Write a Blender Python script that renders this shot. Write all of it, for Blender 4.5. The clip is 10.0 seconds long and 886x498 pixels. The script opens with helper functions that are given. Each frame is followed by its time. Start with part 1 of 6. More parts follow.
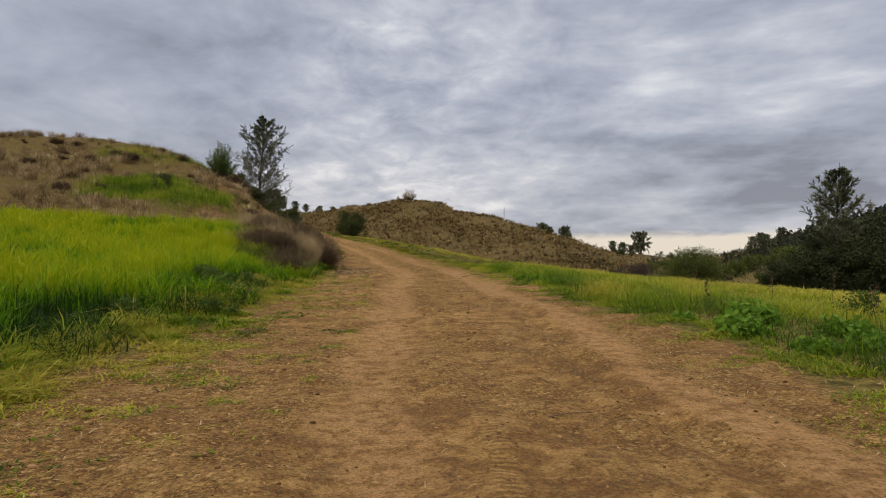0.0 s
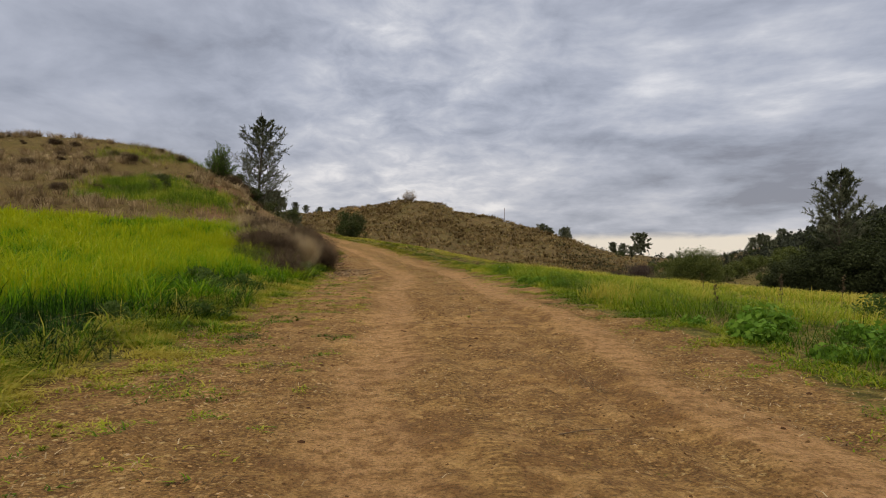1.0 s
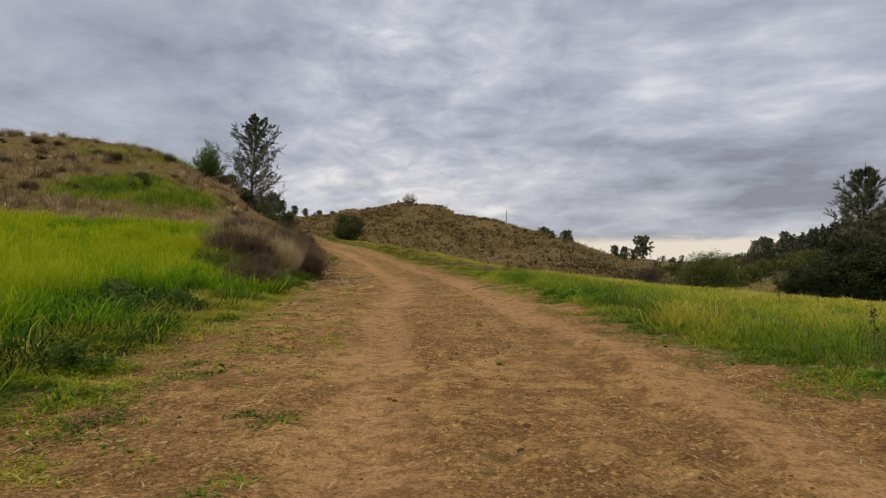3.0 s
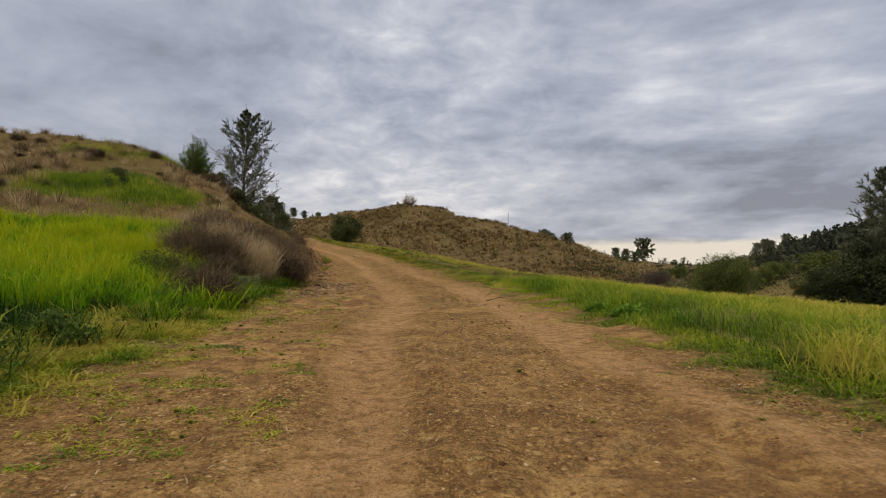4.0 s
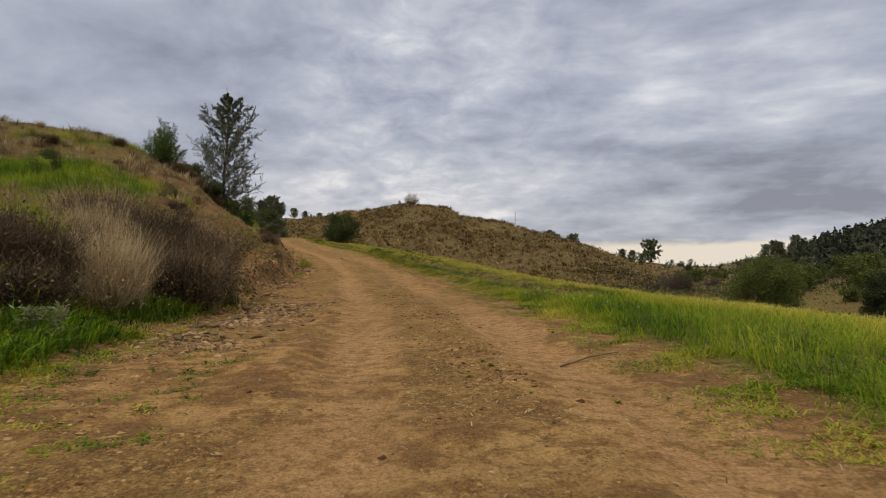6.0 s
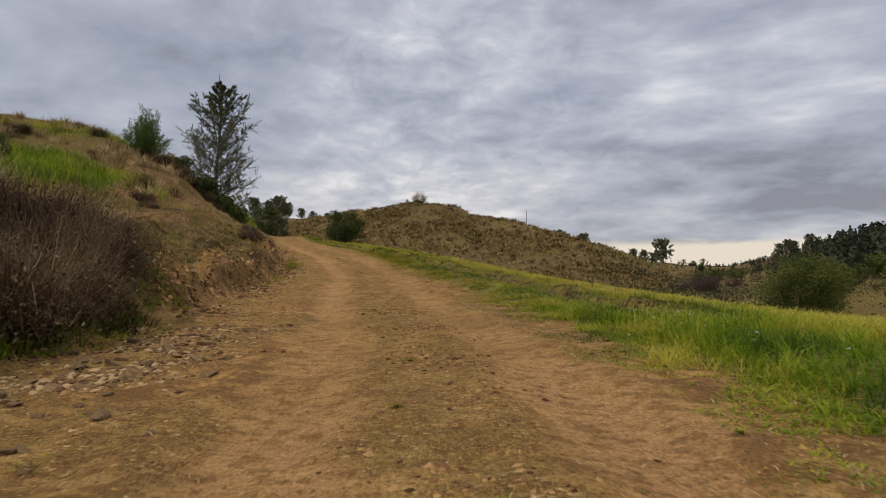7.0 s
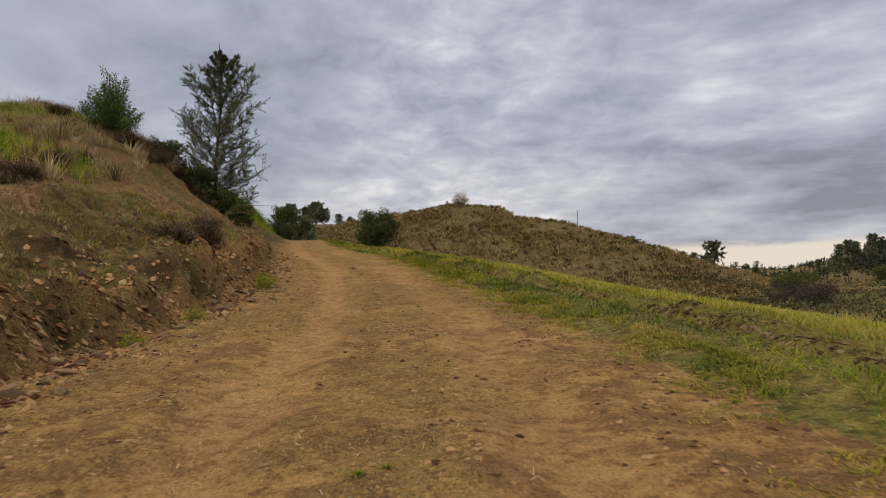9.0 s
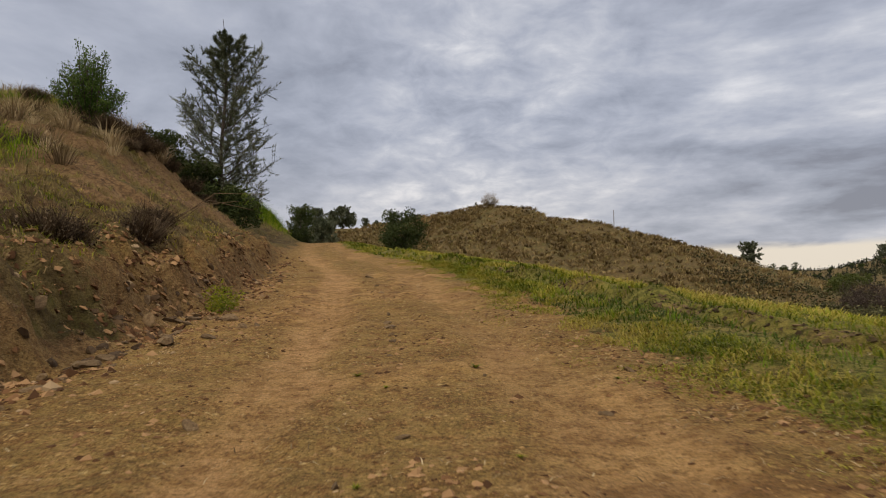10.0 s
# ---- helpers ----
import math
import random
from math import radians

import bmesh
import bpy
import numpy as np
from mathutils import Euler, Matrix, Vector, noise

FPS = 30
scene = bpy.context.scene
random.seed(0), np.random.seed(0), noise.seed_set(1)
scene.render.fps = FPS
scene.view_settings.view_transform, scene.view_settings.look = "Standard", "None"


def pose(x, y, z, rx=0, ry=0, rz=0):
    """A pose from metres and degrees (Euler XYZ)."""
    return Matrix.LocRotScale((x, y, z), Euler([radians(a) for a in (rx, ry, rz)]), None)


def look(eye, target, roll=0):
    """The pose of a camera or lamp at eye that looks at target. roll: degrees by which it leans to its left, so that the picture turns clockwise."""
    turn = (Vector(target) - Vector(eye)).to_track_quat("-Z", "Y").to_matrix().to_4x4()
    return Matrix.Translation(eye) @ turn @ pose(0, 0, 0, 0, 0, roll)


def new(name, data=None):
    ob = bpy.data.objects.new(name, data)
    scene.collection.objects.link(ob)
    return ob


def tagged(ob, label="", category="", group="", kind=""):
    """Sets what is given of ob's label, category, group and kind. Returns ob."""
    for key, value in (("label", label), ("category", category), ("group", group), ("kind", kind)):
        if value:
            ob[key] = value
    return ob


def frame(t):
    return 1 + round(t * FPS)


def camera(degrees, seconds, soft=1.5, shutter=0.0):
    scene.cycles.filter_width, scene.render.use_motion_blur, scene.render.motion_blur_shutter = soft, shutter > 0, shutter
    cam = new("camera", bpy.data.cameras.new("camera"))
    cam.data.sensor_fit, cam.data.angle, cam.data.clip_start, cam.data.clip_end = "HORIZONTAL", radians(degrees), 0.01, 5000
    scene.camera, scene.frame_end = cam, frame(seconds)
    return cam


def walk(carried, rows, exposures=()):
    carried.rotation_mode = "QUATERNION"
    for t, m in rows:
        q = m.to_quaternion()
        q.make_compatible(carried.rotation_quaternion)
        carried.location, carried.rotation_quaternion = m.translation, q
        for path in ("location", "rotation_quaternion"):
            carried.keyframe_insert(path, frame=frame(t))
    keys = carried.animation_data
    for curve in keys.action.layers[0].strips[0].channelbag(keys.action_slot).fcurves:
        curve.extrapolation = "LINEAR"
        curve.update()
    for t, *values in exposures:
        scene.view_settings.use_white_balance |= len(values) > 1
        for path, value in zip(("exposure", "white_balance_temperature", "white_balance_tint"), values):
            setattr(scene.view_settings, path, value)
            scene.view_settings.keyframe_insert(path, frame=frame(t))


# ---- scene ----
cam = camera(68.0, 10.0, soft=1.0, shutter=0.1)

# seconds, x, y, z, yaw to the left, pitch up, lean to the left
PATH = [
    (0, 0.000, -0.000, 0.995, -0.00, 1.10, 0.00),
    (0.5, -0.003, 0.172, 0.998, -0.00, 1.15, 0.10),
    (1, -0.002, 0.332, 1.012, 0.01, 1.19, 0.02),
    (1.5, -0.014, 0.678, 1.024, 0.02, 1.26, 0.03),
    (2, -0.023, 1.374, 1.039, 0.03, 1.36, -0.02),
    (2.5, -0.052, 2.429, 1.080, 0.05, 1.41, -0.05),
    (4, -0.281, 7.199, 1.173, 0.03, 1.71, -0.09),
    (4.5, -0.298, 8.973, 1.218, 0.06, 1.77, -0.08),
    (5, -0.335, 10.888, 1.230, 0.12, 1.81, -0.12),
    (5.5, -0.392, 12.770, 1.320, 0.17, 1.82, -0.06),
    (7, -0.550, 19.396, 1.433, 1.06, 1.85, -0.18),
    (7.5, -0.724, 22.199, 1.499, 1.70, 1.93, -0.26),
    (8, -1.048, 25.141, 1.575, 2.49, 2.04, -0.37),
    (8.5, -1.412, 28.132, 1.608, 3.44, 2.18, -0.51),
    (9, -1.766, 30.912, 1.760, 4.45, 2.33, -0.70),
    (9.5, -2.134, 33.732, 1.814, 5.58, 2.51, -0.85),
    (10, -2.662, 36.624, 1.930, 6.81, 2.69, -1.05),
]


def aim(x, y, z, yaw, pitch, lean):
    return pose(x, y, z, 0, 0, yaw) @ pose(0, 0, 0, 90 + pitch) @ pose(0, 0, 0, 0, 0, lean)


walk(cam, [(t, aim(*row)) for t, *row in PATH])


# ==== world, sun, exposure ====
SUN_UP, SUN_TURN = radians(38), radians(205)


def make_world():
    world = bpy.data.worlds.new("world")
    scene.world = world
    world.use_nodes = True
    t = world.node_tree
    t.nodes.clear()
    N, Lk = t.nodes.new, t.links.new

    def math_node(op, a, b=None, clamp=False):
        n = N("ShaderNodeMath")
        n.operation, n.use_clamp = op, clamp
        for i, v in enumerate((a, b)):
            if v is None:
                continue
            if isinstance(v, (int, float)):
                n.inputs[i].default_value = v
            else:
                Lk(v, n.inputs[i])
        return n.outputs[0]

    co = N("ShaderNodeTexCoord")
    sep = N("ShaderNodeSeparateXYZ")
    Lk(co.outputs["Generated"], sep.inputs[0])
    X, Y, Z = sep.outputs
    up = math_node("ADD", math_node("MAXIMUM", Z, 0.0), 0.24)
    px, py = math_node("DIVIDE", X, up), math_node("DIVIDE", Y, up)
    flat = N("ShaderNodeCombineXYZ")
    Lk(px, flat.inputs[0]), Lk(py, flat.inputs[1])

    def cloud(scale, detail, rough, shift, warp=0.0):
        mp = N("ShaderNodeMapping")
        mp.inputs["Location"].default_value = shift
        mp.inputs["Scale"].default_value = (scale, scale * 0.9, scale)
        Lk(flat.outputs[0], mp.inputs[0])
        n = N("ShaderNodeTexNoise")
        n.inputs["Scale"].default_value, n.inputs["Detail"].default_value = 1.0, detail
        n.inputs["Roughness"].default_value, n.inputs["Distortion"].default_value = rough, warp
        Lk(mp.outputs[0], n.inputs["Vector"])
        return n.outputs["Fac"]

    big, mid, fine = cloud(0.95, 2, 0.5, (3.1, 1.7, 0)), cloud(2.3, 7, 0.56, (0.4, 6.2, 2), 0.4), cloud(7.0, 6, 0.58, (8.4, 2.2, 5), 0.4)

    def toward(x, y, z, sharp, amount):
        """A soft spot of the sky about a direction."""
        v = Vector((x, y, z)).normalized()
        d = math_node("ADD", math_node("ADD", math_node("MULTIPLY", X, v.x), math_node("MULTIPLY", Y, v.y)), math_node("MULTIPLY", Z, v.z))
        return math_node("MULTIPLY", math_node("POWER", math_node("MAXIMUM", d, 0.0), sharp), amount)

    def total(*terms):
        out = terms[0]
        for term in terms[1:]:
            out = math_node("ADD", out, term)
        return out

    # long flat bands low in the sky
    band = N("ShaderNodeCombineXYZ")
    Lk(math_node("MULTIPLY", X, 2.6), band.inputs[0]), Lk(math_node("MULTIPLY", Y, 2.6), band.inputs[1]), Lk(math_node("MULTIPLY", Z, 12.0), band.inputs[2])
    streak = N("ShaderNodeTexNoise")
    streak.inputs["Scale"].default_value, streak.inputs["Detail"].default_value, streak.inputs["Roughness"].default_value = 1.0, 6, 0.58
    Lk(band.outputs[0], streak.inputs["Vector"])
    mottled = math_node("ADD", toward(-0.05, 1, 0.30, 24, 0.42), 0.07)
    banded = math_node("ADD", toward(0.45, 1, 0.13, 16, 0.85), 0.12)
    mix = total(
        math_node("MULTIPLY", big, 0.36), math_node("MULTIPLY", mid, 0.44),
        math_node("MULTIPLY", math_node("SUBTRACT", fine, 0.5), mottled),
        math_node("MULTIPLY", math_node("SUBTRACT", streak.outputs["Fac"], 0.5), banded),
        toward(-0.02, 1, 0.30, 26, 0.065), toward(-0.16, 1, 0.085, 70, 0.10), toward(0.40, 1, 0.36, 30, 0.04),
        toward(0.34, 1, 0.19, 55, -0.06), toward(-0.62, 1, 0.30, 22, 0.045),
    )
    mix = math_node("ADD", mix, 0.105)
    ramp = N("ShaderNodeValToRGB")
    Lk(mix, ramp.inputs[0])
    e = ramp.color_ramp.elements
    e[0].position, e[0].color = 0.37, (0.250, 0.265, 0.325, 1)
    e[1].position, e[1].color = 0.72, (0.790, 0.790, 0.825, 1)
    for p, c in ((0.45, (0.335, 0.362, 0.440, 1)), (0.54, (0.440, 0.468, 0.555, 1)), (0.62, (0.56, 0.58, 0.65, 1))):
        k = e.new(p)
        k.color = c
    # greyer low down, bluer above
    grey = N("ShaderNodeMapRange")
    grey.interpolation_type = "SMOOTHSTEP"
    Lk(Z, grey.inputs["Value"])
    grey.inputs["From Min"].default_value, grey.inputs["From Max"].default_value = 0.26, 0.06
    tone = N("ShaderNodeMixRGB")
    tone.blend_type = "MULTIPLY"
    tone.inputs[2].default_value = (1.06, 1.02, 0.97, 1)
    Lk(grey.outputs[0], tone.inputs[0]), Lk(ramp.outputs[0], tone.inputs[1])
    # clear strip under the cloud base, low over the valley
    wavy = math_node("ADD", Z, math_node("MULTIPLY", math_node("SUBTRACT", mid, 0.5), -0.022))
    low = N("ShaderNodeMapRange")
    low.interpolation_type = "SMOOTHSTEP"
    Lk(wavy, low.inputs["Value"])
    low.inputs["From Min"].default_value, low.inputs["From Max"].default_value = 0.046, 0.034
    strip = N("ShaderNodeMixRGB")
    Lk(low.outputs[0], strip.inputs[0]), Lk(tone.outputs[0], strip.inputs[1])
    strip.inputs[2].default_value = (0.82, 0.73, 0.61, 1)
    # the cover is brighter overhead
    high = N("ShaderNodeMapRange")
    high.interpolation_type = "SMOOTHSTEP"
    Lk(Z, high.inputs["Value"])
    high.inputs["From Min"].default_value, high.inputs["From Max"].default_value = 0.38, 0.85
    bright = N("ShaderNodeMixRGB")
    bright.inputs[1].default_value, bright.inputs[2].default_value = (1, 1, 1, 1), (3.5, 3.05, 2.35, 1)
    Lk(high.outputs[0], bright.inputs[0])
    lit = N("ShaderNodeMixRGB")
    lit.blend_type = "MULTIPLY"
    lit.inputs[0].default_value = 1.0
    Lk(strip.outputs[0], lit.inputs[1]), Lk(bright.outputs[0], lit.inputs[2])
    sky = N("ShaderNodeTexSky")
    sky.sky_type, sky.sun_disc = "NISHITA", False
    sky.sun_elevation, sky.sun_rotation = SUN_UP, SUN_TURN
    bg_sky, bg_cloud, both, out = N("ShaderNodeBackground"), N("ShaderNodeBackground"), N("ShaderNodeMixShader"), N("ShaderNodeOutputWorld")
    bg_sky.inputs["Strength"].default_value, bg_cloud.inputs["Strength"].default_value = 0.06, 1.0
    Lk(sky.outputs[0], bg_sky.inputs[0]), Lk(lit.outputs[0], bg_cloud.inputs[0])
    both.inputs[0].default_value = 0.94
    Lk(bg_sky.outputs[0], both.inputs[1]), Lk(bg_cloud.outputs[0], both.inputs[2]), Lk(both.outputs[0], out.inputs[0])


make_world()
sun = new("sun", bpy.data.lights.new("sun", "SUN"))
sun.data.energy, sun.data.angle, sun.data.color = 1.5, radians(18), (1.0, 0.90, 0.76)
# the veiled sun stands behind the camera, high and to its left
way = Vector((math.sin(SUN_TURN) * math.cos(SUN_UP), math.cos(SUN_TURN) * math.cos(SUN_UP), math.sin(SUN_UP)))
sun.matrix_world = look(way * 100, (0, 0, 0))


# ==== materials ====
def node_mat(name):
    m = bpy.data.materials.new(name)
    m.use_nodes = True
    t = m.node_tree
    t.nodes.clear()
    return m, t, t.nodes.new, t.links.new


def noise_of(N, Lk, vec, scale, detail=4, rough=0.6, warp=0.0):
    n = N("ShaderNodeTexNoise")
    n.inputs["Scale"].default_value, n.inputs["Detail"].default_value = scale, detail
    n.inputs["Roughness"].default_value, n.inputs["Distortion"].default_value = rough, warp
    Lk(vec, n.inputs["Vector"])
    return n.outputs["Fac"]


def ramp_of(N, Lk, fac, *stops):
    r = N("ShaderNodeValToRGB")
    e = r.color_ramp.elements
    while len(e) > 1:
        e.remove(e[0])
    e[0].position, e[0].color = stops[0][0], (*stops[0][1], 1)
    for p, c in stops[1:]:
        e.new(p).color = (*c, 1)
    Lk(fac, r.inputs[0])
    return r.outputs[0]


def mix_of(N, Lk, fac, a, b, blend="MIX"):
    m = N("ShaderNodeMixRGB")
    m.blend_type = blend
    for i, v in enumerate((fac, a, b)):
        if isinstance(v, (int, float)):
            m.inputs[i].default_value = v if i == 0 else (v, v, v, 1)
        elif isinstance(v, tuple):
            m.inputs[i].default_value = (*v, 1)
        else:
            Lk(v, m.inputs[i])
    return m.outputs[0]


def range_of(N, Lk, v, a, b, c=0.0, d=1.0):
    n = N("ShaderNodeMapRange")
    n.interpolation_type = "SMOOTHSTEP"
    Lk(v, n.inputs["Value"])
    for key, val in (("From Min", a), ("From Max", b), ("To Min", c), ("To Max", d)):
        n.inputs[key].default_value = val
    return n.outputs[0]


def math_of(N, Lk, op, a, b):
    n = N("ShaderNodeMath")
    n.operation = op
    for i, v in enumerate((a, b)):
        if isinstance(v, (int, float)):
            n.inputs[i].default_value = v
        else:
            Lk(v, n.inputs[i])
    return n.outputs[0]


def attr_of(N, name):
    n = N("ShaderNodeAttribute")
    n.attribute_name = name
    return n.outputs["Fac"]


def surface(N, Lk, color, rough=0.9, bump=None, strength=0.5, distance=0.02, specular=0.2):
    p, out = N("ShaderNodeBsdfPrincipled"), N("ShaderNodeOutputMaterial")
    Lk(color, p.inputs["Base Color"])
    p.inputs["Roughness"].default_value, p.inputs["Specular IOR Level"].default_value = rough, specular
    if bump is not None:
        b = N("ShaderNodeBump")
        b.inputs["Strength"].default_value, b.inputs["Distance"].default_value = strength, distance
        Lk(bump, b.inputs["Height"]), Lk(b.outputs[0], p.inputs["Normal"])
    Lk(p.outputs[0], out.inputs[0])
    return p


def voronoi_of(N, Lk, vec, scale):
    n = N("ShaderNodeTexVoronoi")
    n.inputs["Scale"].default_value = scale
    Lk(vec, n.inputs["Vector"])
    one = N("ShaderNodeSeparateColor")
    Lk(n.outputs["Color"], one.inputs[0])
    return n.outputs["Distance"], one.outputs[0]


def ground_material():
    m, t, N, Lk = node_mat("ground_earth")
    pos = N("ShaderNodeNewGeometry").outputs["Position"]
    n_fine, n_small = noise_of(N, Lk, pos, 46, 6, 0.75), noise_of(N, Lk, pos, 7.5, 6, 0.68)
    n_mid, n_big = noise_of(N, Lk, pos, 1.3, 6, 0.62, 0.4), noise_of(N, Lk, pos, 0.22, 4, 0.55)
    n_grain = noise_of(N, Lk, pos, 21, 5, 0.7)
    chips_d, chips_c = voronoi_of(N, Lk, pos, 20)
    grit_d, grit_c = voronoi_of(N, Lk, pos, 62)
    along = N("ShaderNodeSeparateXYZ")
    Lk(pos, along.inputs[0])
    across, worn_at, gravel_at = attr_of(N, "across"), attr_of(N, "worn"), attr_of(N, "gravel")

    def times(*v):
        out = v[0]
        for k in v[1:]:
            out = math_of(N, Lk, "MULTIPLY", out, k)
        return out

    def drawn(wide, long):
        """Streaks drawn out along the wheel tracks."""
        run = N("ShaderNodeCombineXYZ")
        Lk(times(across, wide), run.inputs[0])
        Lk(times(along.outputs[1], long), run.inputs[1])
        return noise_of(N, Lk, run.outputs[0], 1.0, 5, 0.65, 0.3)

    streak, tread = drawn(9.0, 0.9), drawn(38.0, 1.6)
    # trodden earth of the track: reddish brown, mottled at several sizes
    earth = ramp_of(N, Lk, n_mid, (0.38, (0.186, 0.099, 0.035)), (0.50, (0.294, 0.168, 0.059)), (0.62, (0.397, 0.240, 0.088)))
    earth = mix_of(N, Lk, range_of(N, Lk, n_small, 0.47, 0.60, 0.0, 0.80), earth, (0.165, 0.084, 0.026))
    earth = mix_of(N, Lk, range_of(N, Lk, n_small, 0.44, 0.34, 0.0, 0.6), earth, (0.430, 0.265, 0.089))
    n_patch = noise_of(N, Lk, pos, 3.1, 6, 0.66)
    broken = range_of(N, Lk, worn_at, 0.1, 0.7, 1.0, 0.35)
    earth = mix_of(N, Lk, times(broken, range_of(N, Lk, n_patch, 0.515, 0.575, 0.0, 0.72)), earth, (0.150, 0.080, 0.031))
    earth = mix_of(N, Lk, times(broken, range_of(N, Lk, n_patch, 0.455, 0.395, 0.0, 0.55)), earth, (0.440, 0.270, 0.108))
    pale = ramp_of(N, Lk, n_grain, (0.34, (0.325, 0.180, 0.074)), (0.52, (0.440, 0.255, 0.110)), (0.66, (0.520, 0.314, 0.144)))
    worn = times(worn_at, 0.88, range_of(N, Lk, n_small, 0.58, 0.46, 0.30, 1.0), range_of(N, Lk, streak, 0.36, 0.54, 0.80, 1.0))
    worn = times(worn, range_of(N, Lk, tread, 0.38, 0.52, 0.84, 1.0))
    earth = mix_of(N, Lk, worn, earth, pale)
    # the print of one narrow tyre with cross lugs
    lane = math_of(N, Lk, "ABSOLUTE", math_of(N, Lk, "ADD", across, 0.46), 0.0)
    lane = times(range_of(N, Lk, lane, 0.085, 0.045), range_of(N, Lk, along.outputs[1], 14.0, 9.0), range_of(N, Lk, n_small, 0.60, 0.50))
    lug = range_of(N, Lk, math_of(N, Lk, "SINE", math_of(N, Lk, "ADD", times(along.outputs[1], 105.0), times(n_grain, 5.0)), 0.0), -0.3, 0.4)
    earth = mix_of(N, Lk, times(lane, lug, 0.42), earth, (0.510, 0.313, 0.104))
    earth = mix_of(N, Lk, times(lane, math_of(N, Lk, "SUBTRACT", 1.0, lug), 0.3), earth, (0.147, 0.081, 0.025))
    # stones and crumbs pressed into the surface
    chip_key = ramp_of(N, Lk, chips_c, (0.0, (0.110, 0.055, 0.018)), (0.5, (0.270, 0.150, 0.049)), (0.85, (0.430, 0.275, 0.098)), (1.0, (0.560, 0.411, 0.182)))
    grit_key = ramp_of(N, Lk, grit_c, (0.0, (0.110, 0.055, 0.017)), (0.5, (0.300, 0.167, 0.051)), (1.0, (0.519, 0.333, 0.121)))
    stony = range_of(N, Lk, math_of(N, Lk, "ADD", gravel_at, math_of(N, Lk, "SUBTRACT", n_small, 0.5)), 0.16, 0.66, 0.15, 1.0)
    earth = mix_of(N, Lk, times(stony, range_of(N, Lk, grit_d, 0.62, 0.35, 0.0, 0.70)), earth, grit_key)
    earth = mix_of(N, Lk, times(stony, range_of(N, Lk, chips_d, 0.52, 0.34, 0.0, 0.80), range_of(N, Lk, n_grain, 0.44, 0.54)), earth, chip_key)
    # crevices between the chips darkened, their shade put into the colour
    gap = range_of(N, Lk, chips_d, 0.54, 0.80, 0.0, 0.40)
    earth = mix_of(N, Lk, times(stony, gap), earth, (0.085, 0.043, 0.014))
    # a film of moss and withered weed where the wheels don't go
    film = times(gravel_at, range_of(N, Lk, along.outputs[1], 12, 20), range_of(N, Lk, n_small, 0.60, 0.44, 0.0, 0.42))
    earth = mix_of(N, Lk, film, earth, mix_of(N, Lk, n_grain, (0.132, 0.093, 0.025), (0.323, 0.234, 0.072)))
    # soil between grass
    soil = ramp_of(N, Lk, n_small, (0.36, (0.085, 0.056, 0.018)), (0.50, (0.185, 0.126, 0.038)), (0.64, (0.290, 0.210, 0.064)))
    green = ramp_of(N, Lk, n_small, (0.38, (0.068, 0.066, 0.014)), (0.50, (0.140, 0.132, 0.024)), (0.62, (0.215, 0.190, 0.042)))
    sward = mix_of(N, Lk, times(attr_of(N, "green"), range_of(N, Lk, n_mid, 0.38, 0.58, 0.30, 0.95)), soil, green)
    # dry hillside: straw, bare earth and thin green
    dry = ramp_of(N, Lk, n_mid, (0.37, (0.062, 0.040, 0.016)), (0.45, (0.125, 0.082, 0.032)), (0.53, (0.185, 0.130, 0.050)), (0.60, (0.120, 0.096, 0.028)))
    dry = mix_of(N, Lk, range_of(N, Lk, n_big, 0.48, 0.60, 0.0, 0.4), dry, (0.105, 0.096, 0.024))
    dry = mix_of(N, Lk, range_of(N, Lk, n_small, 0.46, 0.60, 0.0, 0.6), dry, (0.052, 0.032, 0.013))
    color = mix_of(N, Lk, attr_of(N, "dry"), sward, dry)
    ragged = math_of(N, Lk, "ADD", attr_of(N, "bare"), times(math_of(N, Lk, "SUBTRACT", n_small, 0.5), 0.9))
    clay = ramp_of(N, Lk, n_small, (0.38, (0.285, 0.172, 0.084)), (0.50, (0.180, 0.105, 0.050)), (0.60, (0.080, 0.046, 0.023)))
    clay = mix_of(N, Lk, range_of(N, Lk, n_mid, 0.50, 0.62, 0.0, 0.5), clay, (0.095, 0.052, 0.025))
    earth = mix_of(N, Lk, attr_of(N, "raw"), earth, clay)
    color = mix_of(N, Lk, range_of(N, Lk, ragged, 0.40, 0.60), color, earth)
    color = mix_of(N, Lk, range_of(N, Lk, n_fine, 0.46, 0.66, 0.0, 0.85), color, mix_of(N, Lk, 0.62, color, 0.0))
    color = mix_of(N, Lk, range_of(N, Lk, n_fine, 0.46, 0.34, 0.0, 0.35), color, mix_of(N, Lk, 1.0, color, 1.7, "MULTIPLY"))
    high = math_of(N, Lk, "ADD", times(n_fine, 0.20), math_of(N, Lk, "ADD", times(n_small, 0.45), times(n_grain, 0.30)))
    grainy = range_of(N, Lk, stony, 0.0, 1.0, 0.35, 1.0)
    high = math_of(N, Lk, "ADD", high, times(grainy, math_of(N, Lk, "ADD", times(chips_d, -0.34), times(grit_d, -0.22))))
    high = math_of(N, Lk, "ADD", high, math_of(N, Lk, "ADD", times(worn_at, tread, 0.18), times(lane, lug, 0.18)))
    surface(N, Lk, color, 0.95, high, 1.0, 0.075, 0.12)
    return m


